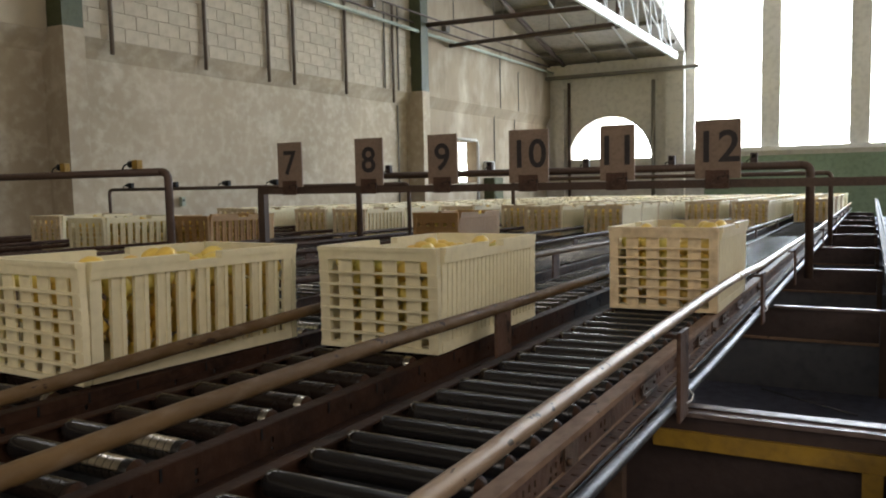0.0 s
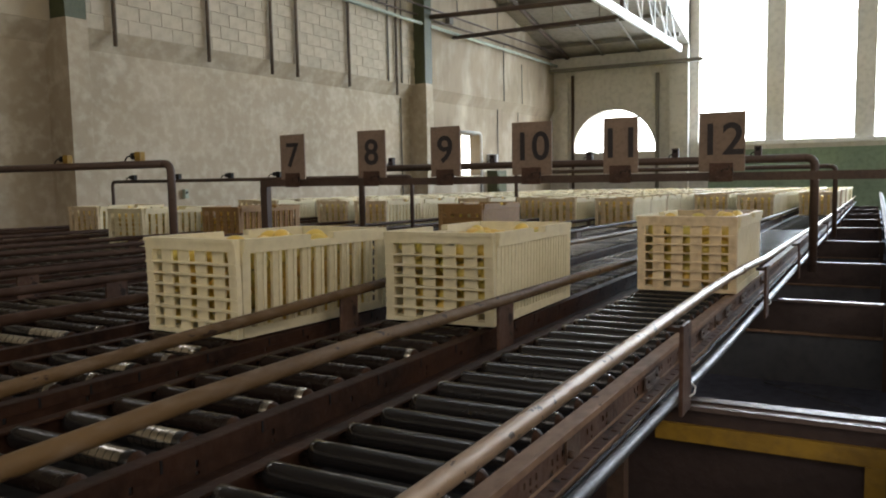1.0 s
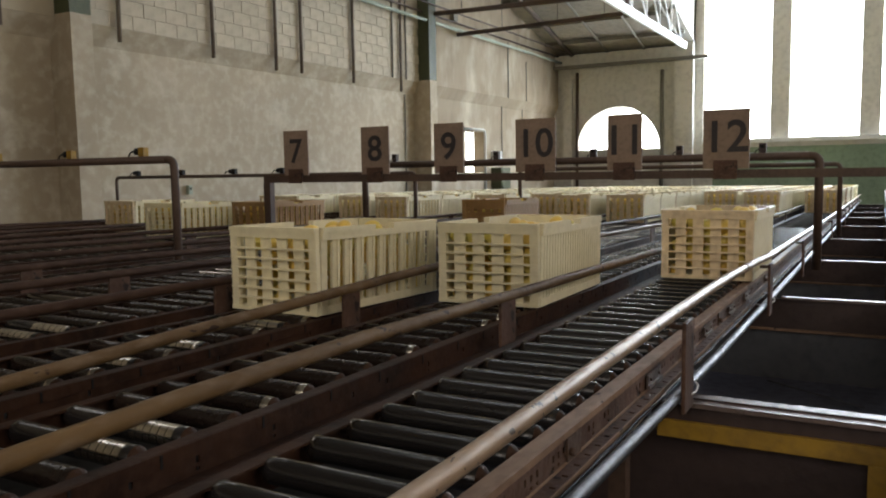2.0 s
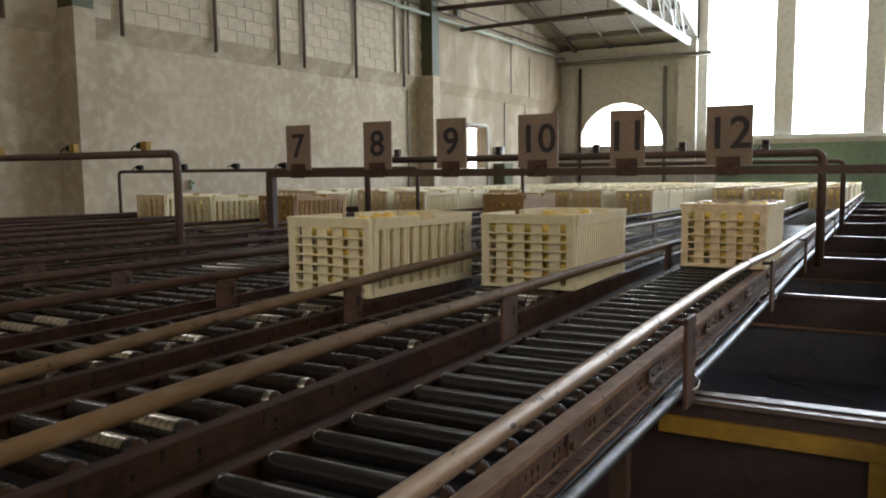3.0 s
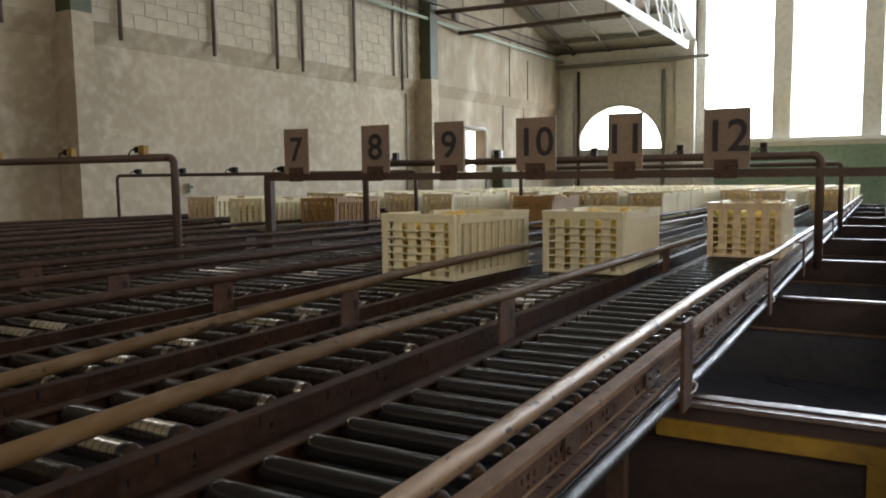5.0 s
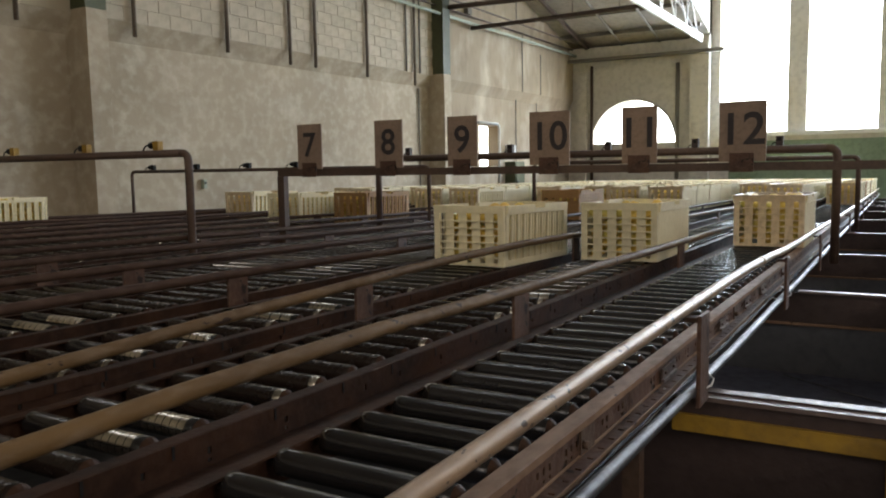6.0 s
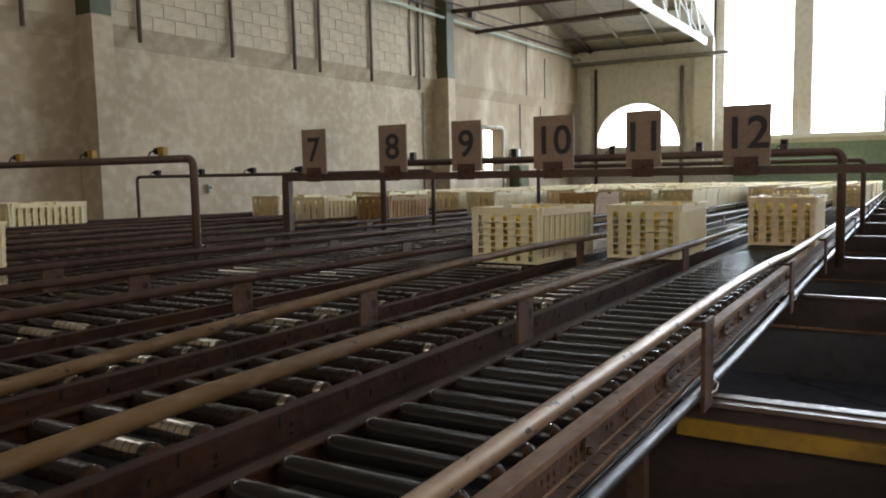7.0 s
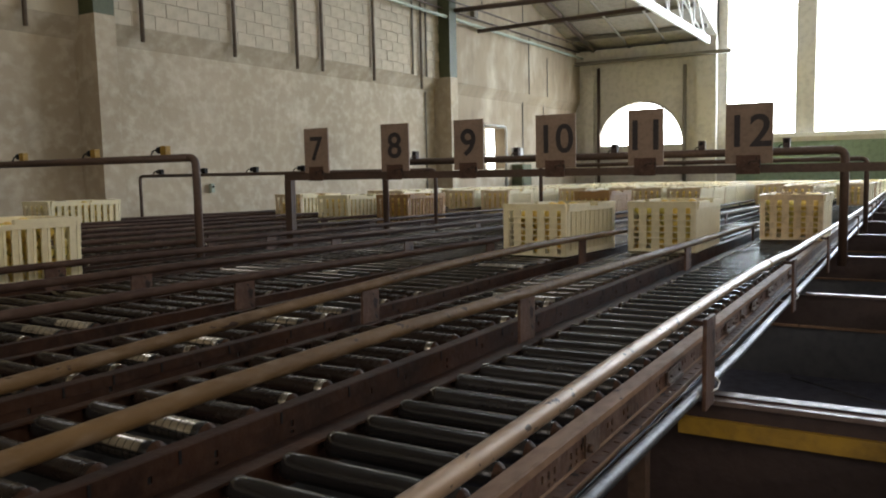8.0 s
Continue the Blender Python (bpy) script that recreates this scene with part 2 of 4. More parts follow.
def grid_panel(us, vs, depth, place):
    """A moulded panel with holes as one skin: depth(i, j) is None for a hole or (front, back); place(u, d, v) gives the point."""
    bm = bmesh.new()
    nu, nv = len(us) - 1, len(vs) - 1
    cell = lambda i, j: depth(i, j) if 0 <= i < nu and 0 <= j < nv else None

    def quad(*pts):
        bm.faces.new([bm.verts.new(place(*p)) for p in pts])
    for i in range(nu):
        for j in range(nv):
            c = cell(i, j)
            if not c:
                continue
            u0, u1, v0, v1 = us[i], us[i + 1], vs[j], vs[j + 1]
            for d in c:
                quad((u0, d, v0), (u1, d, v0), (u1, d, v1), (u0, d, v1))
            for di, dj, a, b in ((-1, 0, (u0, v0), (u0, v1)), (1, 0, (u1, v0), (u1, v1)), (0, -1, (u0, v0), (u1, v0)), (0, 1, (u0, v1), (u1, v1))):
                n = cell(i + di, j + dj)
                if n is None:
                    quad((a[0], c[0], a[1]), (b[0], c[0], b[1]), (b[0], c[1], b[1]), (a[0], c[1], a[1]))
                elif n != c and (di, dj) in ((1, 0), (0, 1)):
                    for e in (0, 1):
                        if n[e] != c[e]:
                            quad((a[0], c[e], a[1]), (b[0], c[e], b[1]), (b[0], n[e], b[1]), (a[0], n[e], a[1]))
    bmesh.ops.remove_doubles(bm, verts=bm.verts, dist=0.0002)
    return bm


def profile(points, y0, y1):
    """A bar of constant section along y from the (x, z) outline."""
    bm = bmesh.new()
    a, b = [[bm.verts.new((x, y, z)) for x, z in points] for y in (y0, y1)]
    for i in range(len(points)):
        k = (i + 1) % len(points)
        bm.faces.new((a[i], a[k], b[k], b[i]))
    bm.faces.new(a)
    bm.faces.new(b)
    return bm


# ---- the hall ----
def hall():
    low, top = 0.0, 9.6
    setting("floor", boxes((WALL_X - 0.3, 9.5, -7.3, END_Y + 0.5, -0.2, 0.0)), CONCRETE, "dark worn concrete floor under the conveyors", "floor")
    ledge = EYE + 2.05
    proud = 0.14

    def bay(name, y0, y1, mat, label, holes=()):
        bm = bmesh.new()
        ys = sorted({y0, y1, *[v for h in holes for v in h[:2]]})
        for a, b in zip(ys, ys[1:]):
            hole = [h for h in holes if h[0] <= a and b <= h[1]]
            spans = [(low, hole[0][2]), (hole[0][3], ledge - 0.26)] if hole else [(low, ledge - 0.26)]
            for z0, z1 in spans:
                box(bm, WALL_X - 0.3, WALL_X, a, b, z0, z1)
        cap = profile([(WALL_X - 0.3, ledge - 0.258), (WALL_X, ledge - 0.258), (WALL_X + proud, ledge), (WALL_X - 0.3, ledge)], y0, y1)
        for f in cap.faces:
            bm.faces.new([bm.verts.new(v.co) for v in f.verts])
        cap.free()
        return setting(name, bm, mat, label, "wall")
    bay("wall_west", -7, 16.0, PLASTER, "mottled grey plaster wall below a sloping ledge")
    bay("wall_west_far", 16.0, END_Y, STAINED_WALL, "stained cream wall bay with a bright side opening", [(18.17, 19.3, EYE + 0.0, EYE + 1.06)])
    # The high openings in the upper walls are added for the west lamps.
    setting("wall_upper_near", boxes((WALL_X - 0.3, WALL_X + proud, -7, 6.6, ledge + 0.002, 6.4), (WALL_X - 0.3, WALL_X + proud, -7, 6.6, 7.7, 9.6), (WALL_X - 0.3, WALL_X + proud, -7, 2.5, 6.4, 7.7), (WALL_X - 0.3, WALL_X + proud, 5.5, 6.6, 6.4, 7.7)), CREAM_WALL, "pale painted upper wall", "wall")
    setting("wall_upper_far", boxes((WALL_X - 0.3, WALL_X + proud, 16.0, END_Y, ledge + 0.002, 9.6)), STAINED_WALL, "pale painted upper wall", "wall")
    up = setting("wall_upper", boxes((WALL_X - 0.3, WALL_X + proud - 0.012, 6.6, 16.0, ledge + 0.002, 6.4), (WALL_X - 0.3, WALL_X + proud - 0.012, 6.6, 16.0, 7.7, 9.6), (WALL_X - 0.3, WALL_X + proud - 0.012, 6.6, 8.0, 6.4, 7.7), (WALL_X - 0.3, WALL_X + proud - 0.012, 11.0, 12.0, 6.4, 7.7), (WALL_X - 0.3, WALL_X + proud - 0.012, 15.0, 16.0, 6.4, 7.7)), MORTAR, "cream painted concrete block upper wall", "wall")
    bw, bh = 0.40, 0.20
    bm = bmesh.new()
    x = WALL_X + proud - 0.0118
    ring = [[bm.verts.new((dx, yy, zz)) for yy, zz in ((g, g), (bw - g, g), (bw - g, bh - g), (g, bh - g))] for dx, g in ((0, 0.003), (0.009, 0.003), (0.0125, 0.009))]
    for a, b in zip(ring, ring[1:]):
        for q in range(4):
            bm.faces.new((a[q], a[(q + 1) % 4], b[(q + 1) % 4], b[q]))
    bm.faces.new(ring[-1])
    block = mesh_of("block", bm, BLOCK)
    rng = random.Random(3)
    for r in range(8):
        y = 6.62 + (0.2 if r % 2 else 0)
        while y + bw < 15.98:
            o = part("block", block, BLOCK, up)
            o.location = (x + rng.uniform(-0.003, 0.002), y, ledge + 0.004 + r * bh)
            y += bw
    # opening in the far bay
    bm = tubes((elbow((WALL_X + 0.03, 19.34, EYE - 0.5), (WALL_X + 0.03, 19.34, EYE + 1.12), (WALL_X + 0.03, 18.1, EYE + 1.12), 0.15), 0.035))
    setting("window_frame_west", bm, WHITE, "pale rounded pipe frame round the side window", "window frame")
    setting("backdrop_west", boxes((WALL_X - 1.2, WALL_X - 1.15, 17, 20.5, 0, 4)), HAZE_GLOW, "bright hazy daylight outside", "backdrop")
    # pilasters with green columns above them
    for n, (y0, y1) in enumerate(((6.62, 6.93), (15.70, 16.02))):
        setting("pilaster_%d" % (n + 1), boxes((WALL_X - 0.02, WALL_X + 0.43, y0, y1, low, ledge + 0.04)), PLASTER, "grey plastered pilaster on the long wall", "pilaster")
        bm = profile([(WALL_X, y0), (WALL_X + 0.42, y0), (WALL_X + 0.42, y1), (WALL_X, y1)], ledge + 0.042, 9.5)
        for v in bm.verts:
            v.co = (v.co.x, v.co.z, v.co.y)
        setting("steel_column_%d" % (n + 1), bm, GREEN_STEEL, "dark green painted column above a pilaster", "column")
    # end wall with an arched window and tall windows
    arch_x, arch_r, spring = -7.29, 1.32, EYE + 0.64
    bm = bmesh.new()
    y0, y1, edge = END_Y, END_Y + 0.35, -4.69
    box(bm, WALL_X, arch_x - arch_r, y0, y1, low, top)
    box(bm, arch_x + arch_r, edge, y0, y1, low, top)
    box(bm, arch_x - arch_r, arch_x + arch_r, y0, y1, low, spring)
    n = 28
    for i in range(n):
        a, b = math.pi * i / n, math.pi * (i + 1) / n
        xa, za, xb, zb = arch_x - arch_r * math.cos(a), spring + arch_r * math.sin(a), arch_x - arch_r * math.cos(b), spring + arch_r * math.sin(b)
        v = [bm.verts.new(p) for p in ((xa, y0, za), (xb, y0, zb), (xb, y0, top), (xa, y0, top), (xa, y1, za), (xb, y1, zb), (xb, y1, top), (xa, y1, top))]
        for f in ((0, 1, 2, 3), (4, 7, 6, 5), (0, 4, 5, 1)):
            bm.faces.new([v[k] for k in f])
    piers = [(-4.69, -4.69), (-2.83, -2.33), (-0.55, -0.05), (1.75, 2.25), (4.0, 4.5), (6.3, 9.5)]
    sill = EYE + 0.84
    box(bm, edge, 9.5, y0, y1, low, sill)
    for a, b in piers[1:]:
        box(bm, a, b, y0, y1, sill, top)
    box(bm, edge, 6.3, y0, y1, 8.2, top)
    setting("wall_north", bm, END_WALL, "pale end wall with one arched and several tall window openings", "wall")
    setting("dado_north", boxes((edge + 0.3, 9.5, y0 - 0.03, y0 - 0.003, 0, sill - 0.25)), GREEN_DADO, "dull green painted band below the tall windows", "wall")
    setting("sill_north", boxes((edge, 9.5, y0 - 0.12, y0 - 0.004, sill - 0.12, sill)), WHITE, "pale concrete sill below the tall windows", "sill")
    bm = boxes((-5.5, -4.95, y0 - 0.25, y0 - 0.003, low, top), (-9.05, -8.75, y0 - 0.15, y0 - 0.003, low, EYE + 2.9))
    setting("end_pilasters", bm, END_WALL, "pale pilaster strips on the end wall", "pilaster")
    setting("ring_beam", boxes((WALL_X, -4.96, y0 - 0.30, y0 - 0.003, EYE + 3.31, EYE + 3.62)), END_WALL, "pale concrete beam along the top of the end wall", "beam")
    setting("tie_beam", boxes((WALL_X, -4.5, y0 - 0.45, y0 - 0.26, EYE + 3.2, EYE + 3.3)), CONDUIT, "dark horizontal beam across the end wall", "beam")
    bm = bmesh.new()
    tube(bm, [(arch_x - (arch_r + 0.03) * math.cos(math.pi * i / 32), y0 - 0.01, spring + (arch_r + 0.03) * math.sin(math.pi * i / 32)) for i in range(33)], 0.035, 6)
    setting("arch_trim", bm, END_WALL, "slim rounded moulding round the arched window", "trim")
    setting("backdrop", boxes((-14, 14, END_Y + 2.4, END_Y + 2.5, -2, 12)), SKY_GLOW, "overexposed bright sky outside the windows", "backdrop")
    # plain closing walls out of view; their openings are added for fill lamps
    bm = boxes((9.2, 9.5, -7, END_Y, low, 4.6), (9.2, 9.5, -7, END_Y, 7.4, top))
    for a, b in ((-7, -4.6), (-1.4, 1.4), (4.6, 7.4), (10.6, 13.4), (16.6, END_Y)):
        box(bm, 9.2, 9.5, a, b, 4.6, 7.4)
    setting("wall_east", bm, CREAM_WALL, "plain unseen cream side wall, high openings added for lamps", "wall")
    bm = boxes((WALL_X, 9.2, -7.3, -7.0, low, 2.8), (WALL_X, 9.2, -7.3, -7.0, 6.4, top))
    for a, b in ((-9.4, -3.4), (-0.6, 0.6), (3.4, 4.6), (7.4, 9.2)):
        box(bm, a, b, -7.3, -7.0, 2.8, 6.4)
    setting("wall_south", bm, CREAM_WALL, "plain unseen cream rear wall with openings added for lamps", "wall")
    # low roof over the aisle, falling to the end wall; high roof over the rest
    split, z_end, z_mid = -4.95, EYE + 3.62, EYE + 6.6
    bm = bmesh.new()
    for (ya, za), (yb, zb) in (((END_Y + 0.3, z_end), (12.0, z_mid)), ((12.0, z_mid), (-7.3, z_mid))):
        for dz in (0, 0.12):
            bm.faces.new([bm.verts.new(p) for p in ((WALL_X, ya, za + dz), (split, ya, za + dz), (split, yb, zb + dz), (WALL_X, yb, zb + dz))])
    bm.faces.new([bm.verts.new(p) for p in ((split, -7.3, 9.6), (9.5, -7.3, 9.6), (9.5, END_Y + 0.4, 9.6), (split, END_Y + 0.4, 9.6))])
    roof_z = lambda y: z_mid if y < 12 else z_mid + (z_end - z_mid) * (y - 12.0) / (END_Y + 0.3 - 12.0)
    wall = bmesh.new()
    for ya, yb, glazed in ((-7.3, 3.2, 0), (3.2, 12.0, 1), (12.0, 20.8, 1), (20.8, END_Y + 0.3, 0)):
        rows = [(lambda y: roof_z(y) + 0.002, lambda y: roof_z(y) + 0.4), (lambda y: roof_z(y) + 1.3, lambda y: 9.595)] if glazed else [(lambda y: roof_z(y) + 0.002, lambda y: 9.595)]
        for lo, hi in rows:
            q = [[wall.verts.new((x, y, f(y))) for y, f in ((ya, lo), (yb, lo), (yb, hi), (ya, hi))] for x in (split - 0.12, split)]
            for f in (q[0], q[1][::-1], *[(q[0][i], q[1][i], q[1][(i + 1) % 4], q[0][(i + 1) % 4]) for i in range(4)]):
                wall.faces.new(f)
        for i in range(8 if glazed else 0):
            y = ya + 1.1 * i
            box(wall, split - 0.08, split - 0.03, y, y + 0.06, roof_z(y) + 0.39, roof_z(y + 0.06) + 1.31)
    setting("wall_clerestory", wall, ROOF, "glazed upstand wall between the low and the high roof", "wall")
    setting("ceiling", bm, ROOF, "dim grey underside of the sloping roof", "ceiling")


hall()


# ---- conveyors ----
OUTER_RAIL = [(-1.2, 0.085), (0.8, 0.099), (1.4, 0.108), (2.4, 0.116), (2.95, 0.115), (3.45, 0.106), (3.75, 0.092), (4.1, 0.089), (6.1, 0.075), (9.0, 0.050), (23.7, 0.03)]
RAILS = {12: [(-1.2, 0.07), (0.57, 0.097), (0.85, 0.111), (1.22, 0.118), (2.06, 0.110), (4.8, 0.094), (10.0, 0.07), (23.7, 0.03)],
         11: [(-1.2, 0.02), (0.92, 0.051), (1.2, 0.063), (1.56, 0.085), (2.07, 0.097), (2.41, 0.110), (3.28, 0.128), (5.0, 0.108), (10.0, 0.07), (23.7, 0.03)]}
PLAIN_RAIL = [(-1.2, 0.09), (1.3, 0.095), (2.2, 0.098), (3.2, 0.088), (10.0, 0.06), (23.7, 0.03)]


def rail_height(y, k, outer=False):
    pts = OUTER_RAIL if outer else RAILS.get(k, PLAIN_RAIL)
    return float(np.interp(y, [p[0] for p in pts], [p[1] for p in pts]))


Y_NEAR, Y_MID, Y_FAR = -1.2, 8.0, 23.6
STEP = 0.118


def turned(bm, sections, z, seg=14):
    """A body of revolution along x; sections: (x, radius, material of the stretch that follows)."""
    rings = [[bm.verts.new((x, r * math.cos(q * math.tau / seg), z + r * math.sin(q * math.tau / seg))) for q in range(seg)] for x, r, _ in sections]
    for (_, _, m), a, b in zip(sections, rings, rings[1:]):
        for q in range(seg):
            f = bm.faces.new((a[q], a[(q + 1) % seg], b[(q + 1) % seg], b[q]))
            f.smooth, f.material_index = abs(a[0].co.y - b[0].co.y) < 0.0005, m
    bm.faces.new(rings[0][::-1])
    bm.faces.new(rings[-1]).material_index = sections[-1][2]


def roller_mesh(name, worn=None, mat=ROLLER, tips=0, right=0, bare=SHINY):
    """A roller with tapered ends; worn: the stretch of it that is rubbed bare, in rings; tips, right: 1 for bright
    metal that paints a glint on the left or right end.
    """
    bm = bmesh.new()
    r = 0.0234
    body = [(-0.180, r, 0)]
    if worn:
        n, w = 6, (worn[1] - worn[0]) / 6
        for q in range(n):
            body += [(worn[0] + w * q, r, 1), (worn[0] + w * (q + 0.88), r, 0)]
    turned(bm, [(-0.196, 0.0215, tips), (-0.193, r, tips), *body, (0.118, r, right), (0.138, r, 2), (0.144, 0.0195, 2), (0.150, 0.013, 2), (0.162, 0.009, 2)], -0.0235)
    me = mesh_of(name, bm, mat)
    me.materials.append(bare)
    me.materials.append(RUST)
    return me


def axle_mesh():
    bm = bmesh.new()
    tube(bm, [(-0.215, 0, -0.024), (0.172, 0, -0.024)], 0.010, 6)
    return mesh_of("axle", bm, STEEL_DARK)


ROLL_DARK, AXLE = roller_mesh("roller"), axle_mesh()
ROLL_GLOSS = roller_mesh("roller", None, GLOSS)
# Bright metal on the roller ends paints in their glints.
ROLL_TIP = roller_mesh("roller", None, DULL, 0, 1)
ROLL_GLINT_END = roller_mesh("roller", None, ROLLER, 1, 0, GLOSS)
ROLL_DULL = roller_mesh("roller", None, DULL)
ROLL_SHINY = [roller_mesh("roller", w) for w in ((-0.0, 0.118), (-0.05, 0.13), (-0.16, -0.06), (-0.15, 0.12))]


def post_mesh(name, width, low, mat=RUST, reach=0.0):
    """A flat upright; reach: the length of a tab at its top that carries the rail."""
    bm = bmesh.new()
    if reach:
        box(bm, -reach, -0.0052, -0.02, 0.02, -0.03, -0.018)
    box(bm, -0.005, 0.005, -width / 2, width / 2, low, -0.008)
    bmesh.ops.bevel(bm, geom=bm.edges[:], offset=0.0015, segments=1, affect="EDGES")
    return mesh_of(name, bm, mat)


POST, LONG_POST = post_mesh("rail_post", 0.10, -0.18, RUST_OUTER), post_mesh("rail_post", 0.10, -0.235, RUST_OUTER, 0.043)


def slotted_web(x, y0, y1, z0, z1, sparse=False):
    """The upright web of a channel with pairs of punched slots."""
    us, rng, y = [y0], random.Random(8), y0 + 0.05
    holes = set()
    while y < y1 - 0.1:
        for k in range(1 if sparse else rng.choice((2, 2, 3))):
            us += [y, y + 0.009]
            holes.add(len(us) - 2)
            y += 0.026
        y += rng.choice((0.12, 0.18, 0.25) if sparse else (0.05, 0.07, 0.12, 0.20))
    us.append(y1)
    h = z1 - z0
    vs = [z0, z0 + h * 0.12, z0 + h * 0.24, z0 + h * 0.36, z0 + h * 0.58, z1]
    low = {i for i in holes if rng.random() < 0.45}
    hole = lambda i, j: (i in holes and j == 3) or (i in low and j == 1)
    return grid_panel(us, vs, lambda i, j: None if hole(i, j) else (x, x - 0.004), lambda u, d, v: (d, u, v))


def slotted_foot(x0, x1, y0, y1, z):
    """The outward foot of a channel with a row of slots along its middle."""
    us, y = [y0], y0 + 0.06
    while y < y1 - 0.1:
        us += [y, y + 0.008]
        y += 0.062
    us.append(y1)
    vs = [x0, x0 + 0.017, x0 + 0.030, x1]
    return grid_panel(us, vs, lambda i, j: None if (i % 2 and j == 1) else (z, z - 0.0048), lambda u, d, v: (v, u, d))


def channel(side):
    """Outline of the C section: inward top flange, web, outward foot."""
    x, s = (0.188, 1) if side > 0 else (-0.225, -1)
    pts = [(x - 0.031 * s, -0.006), (x, -0.006), (x, -0.071), (x + 0.035 * s, -0.071), (x + 0.035 * s, -0.076), (x - 0.004 * s, -0.076), (x - 0.004 * s, -0.011), (x - 0.031 * s, -0.011)]
    return x, pts


BARE = {11: (0.88, 1.0), 10: (1.41, 2.2)}  # where rollers are rubbed bare by the crates


def conveyor(k):
    lane = tagged(new("roller_conveyor"), "long roller conveyor lane with brown side channels and pipe guard rail", "conveyor", "parallel conveyor lanes")
    lane.matrix_world = Matrix.Translation((LANE_X[k], 0, DECK)) @ Euler((math.atan(SLOPE), 0, 0)).to_matrix().to_4x4()
    for s in (-1, 1):
        x, pts = channel(s)
        if s > 0 and k >= 10:
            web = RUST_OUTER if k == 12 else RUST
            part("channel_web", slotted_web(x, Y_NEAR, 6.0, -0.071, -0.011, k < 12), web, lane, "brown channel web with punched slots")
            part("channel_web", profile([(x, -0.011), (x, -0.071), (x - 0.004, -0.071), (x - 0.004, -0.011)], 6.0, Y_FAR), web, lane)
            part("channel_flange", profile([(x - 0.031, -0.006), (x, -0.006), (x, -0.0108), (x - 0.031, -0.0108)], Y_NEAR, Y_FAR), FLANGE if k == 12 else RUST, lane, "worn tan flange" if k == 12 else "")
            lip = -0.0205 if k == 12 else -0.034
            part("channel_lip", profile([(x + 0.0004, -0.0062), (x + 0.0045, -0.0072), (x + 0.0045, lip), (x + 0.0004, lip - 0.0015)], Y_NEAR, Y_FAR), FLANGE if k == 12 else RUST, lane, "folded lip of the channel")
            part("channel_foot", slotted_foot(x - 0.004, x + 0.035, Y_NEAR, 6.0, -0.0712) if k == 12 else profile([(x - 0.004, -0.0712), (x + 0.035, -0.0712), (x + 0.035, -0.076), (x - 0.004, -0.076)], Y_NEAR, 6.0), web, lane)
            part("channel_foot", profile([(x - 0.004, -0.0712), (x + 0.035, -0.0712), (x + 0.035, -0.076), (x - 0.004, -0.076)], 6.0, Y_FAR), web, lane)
            if k < 12:
                seam = random.Random(k + 40)
                y = -0.6
                while y < 5.0:
                    part("lip_joint", boxes((x + 0.0046, x + 0.0062, y, y + 0.006, lip + 0.001, -0.009)), BLACK, lane)
                    y += seam.uniform(0.12, 0.26)
            part("foot_lip", profile([(x + 0.0352, -0.066), (x + 0.038, -0.066), (x + 0.038, -0.084), (x + 0.0352, -0.084)], Y_NEAR, Y_FAR), FLANGE if k == 12 else RUST, lane)
            if k == 12:
                part("web_edge", profile([(x + 0.0002, -0.0665), (x + 0.0035, -0.0675), (x + 0.0035, -0.0705), (x + 0.0002, -0.0705)], Y_NEAR, Y_FAR), FLANGE, lane, "worn bright bottom edge of the web")
                for y in (1.34, 2.9, 4.2):
                    plate = part("splice_plate", boxes((x + 0.0005, x + 0.0045, y, y + 0.075, -0.068, -0.0225)), STEEL_DARK, lane, "dark bolted splice plate")
                    part("bolt", tubes(([(x + 0.0046, y + 0.012, -0.05), (x + 0.016, y + 0.012, -0.05)], 0.008)), STEEL_DARK, plate)
                for y in (1.90, 2.32, 2.62, 3.1, 3.5):
                    bracket = part("bearing_bracket", boxes((x + 0.0046, x + 0.014, y, y + 0.13, -0.062, -0.054), (x + 0.0046, x + 0.0085, y, y + 0.13, -0.0535, -0.028)), BAR, lane, "worn steel bearing bracket")
                    for q in range(2):
                        part("bolt", tubes(([(x + 0.0086, y + 0.025 + 0.08 * q, -0.042), (x + 0.013, y + 0.025 + 0.08 * q, -0.042)], 0.004)), STEEL_DARK, bracket)
        else:
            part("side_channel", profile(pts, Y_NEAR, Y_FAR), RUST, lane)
    for side in ((-1, 1) if k == 12 else (-1,)):
        own = side > 0
        x = 0.233 if own else -PITCH / 2
        bm = bmesh.new()
        n = 48
        ys = [Y_NEAR + i * (Y_FAR - Y_NEAR) / n for i in range(n + 1)]
        rng = random.Random(k * 7 + side)
        sag = [rng.uniform(-0.003, 0.003) for _ in ys]
        tube(bm, [(x + sag[i] * 0.6, y, rail_height(y, k, own) + sag[i] * 0.5) for i, y in enumerate(ys)], 0.015 if own else 0.0165, 12)
        part("guard_rail", bm, RAIL_WORN if own else RAIL_BROWN if k > 10 else RAIL_DARK, lane, "worn bright steel pipe guard rail" if own else "")
        if own:
            bm = bmesh.new()
            tube(bm, [(x, 3.19, rail_height(3.19, 12, True)), (x, 3.26, rail_height(3.26, 12, True))], 0.0168, 12)
            part("rail_sleeve", bm, RAIL_WORN, lane)
        for i in range(12):
            y = (1.975 + 1.69 * i) if own else 2.12 + 2.0 * i
            if y < Y_FAR:
                ob = part("rail_post", LONG_POST if own else POST, RUST, lane)
                ob.location = (x + (0.043 if own else 0.004), y, rail_height(y, k, own))
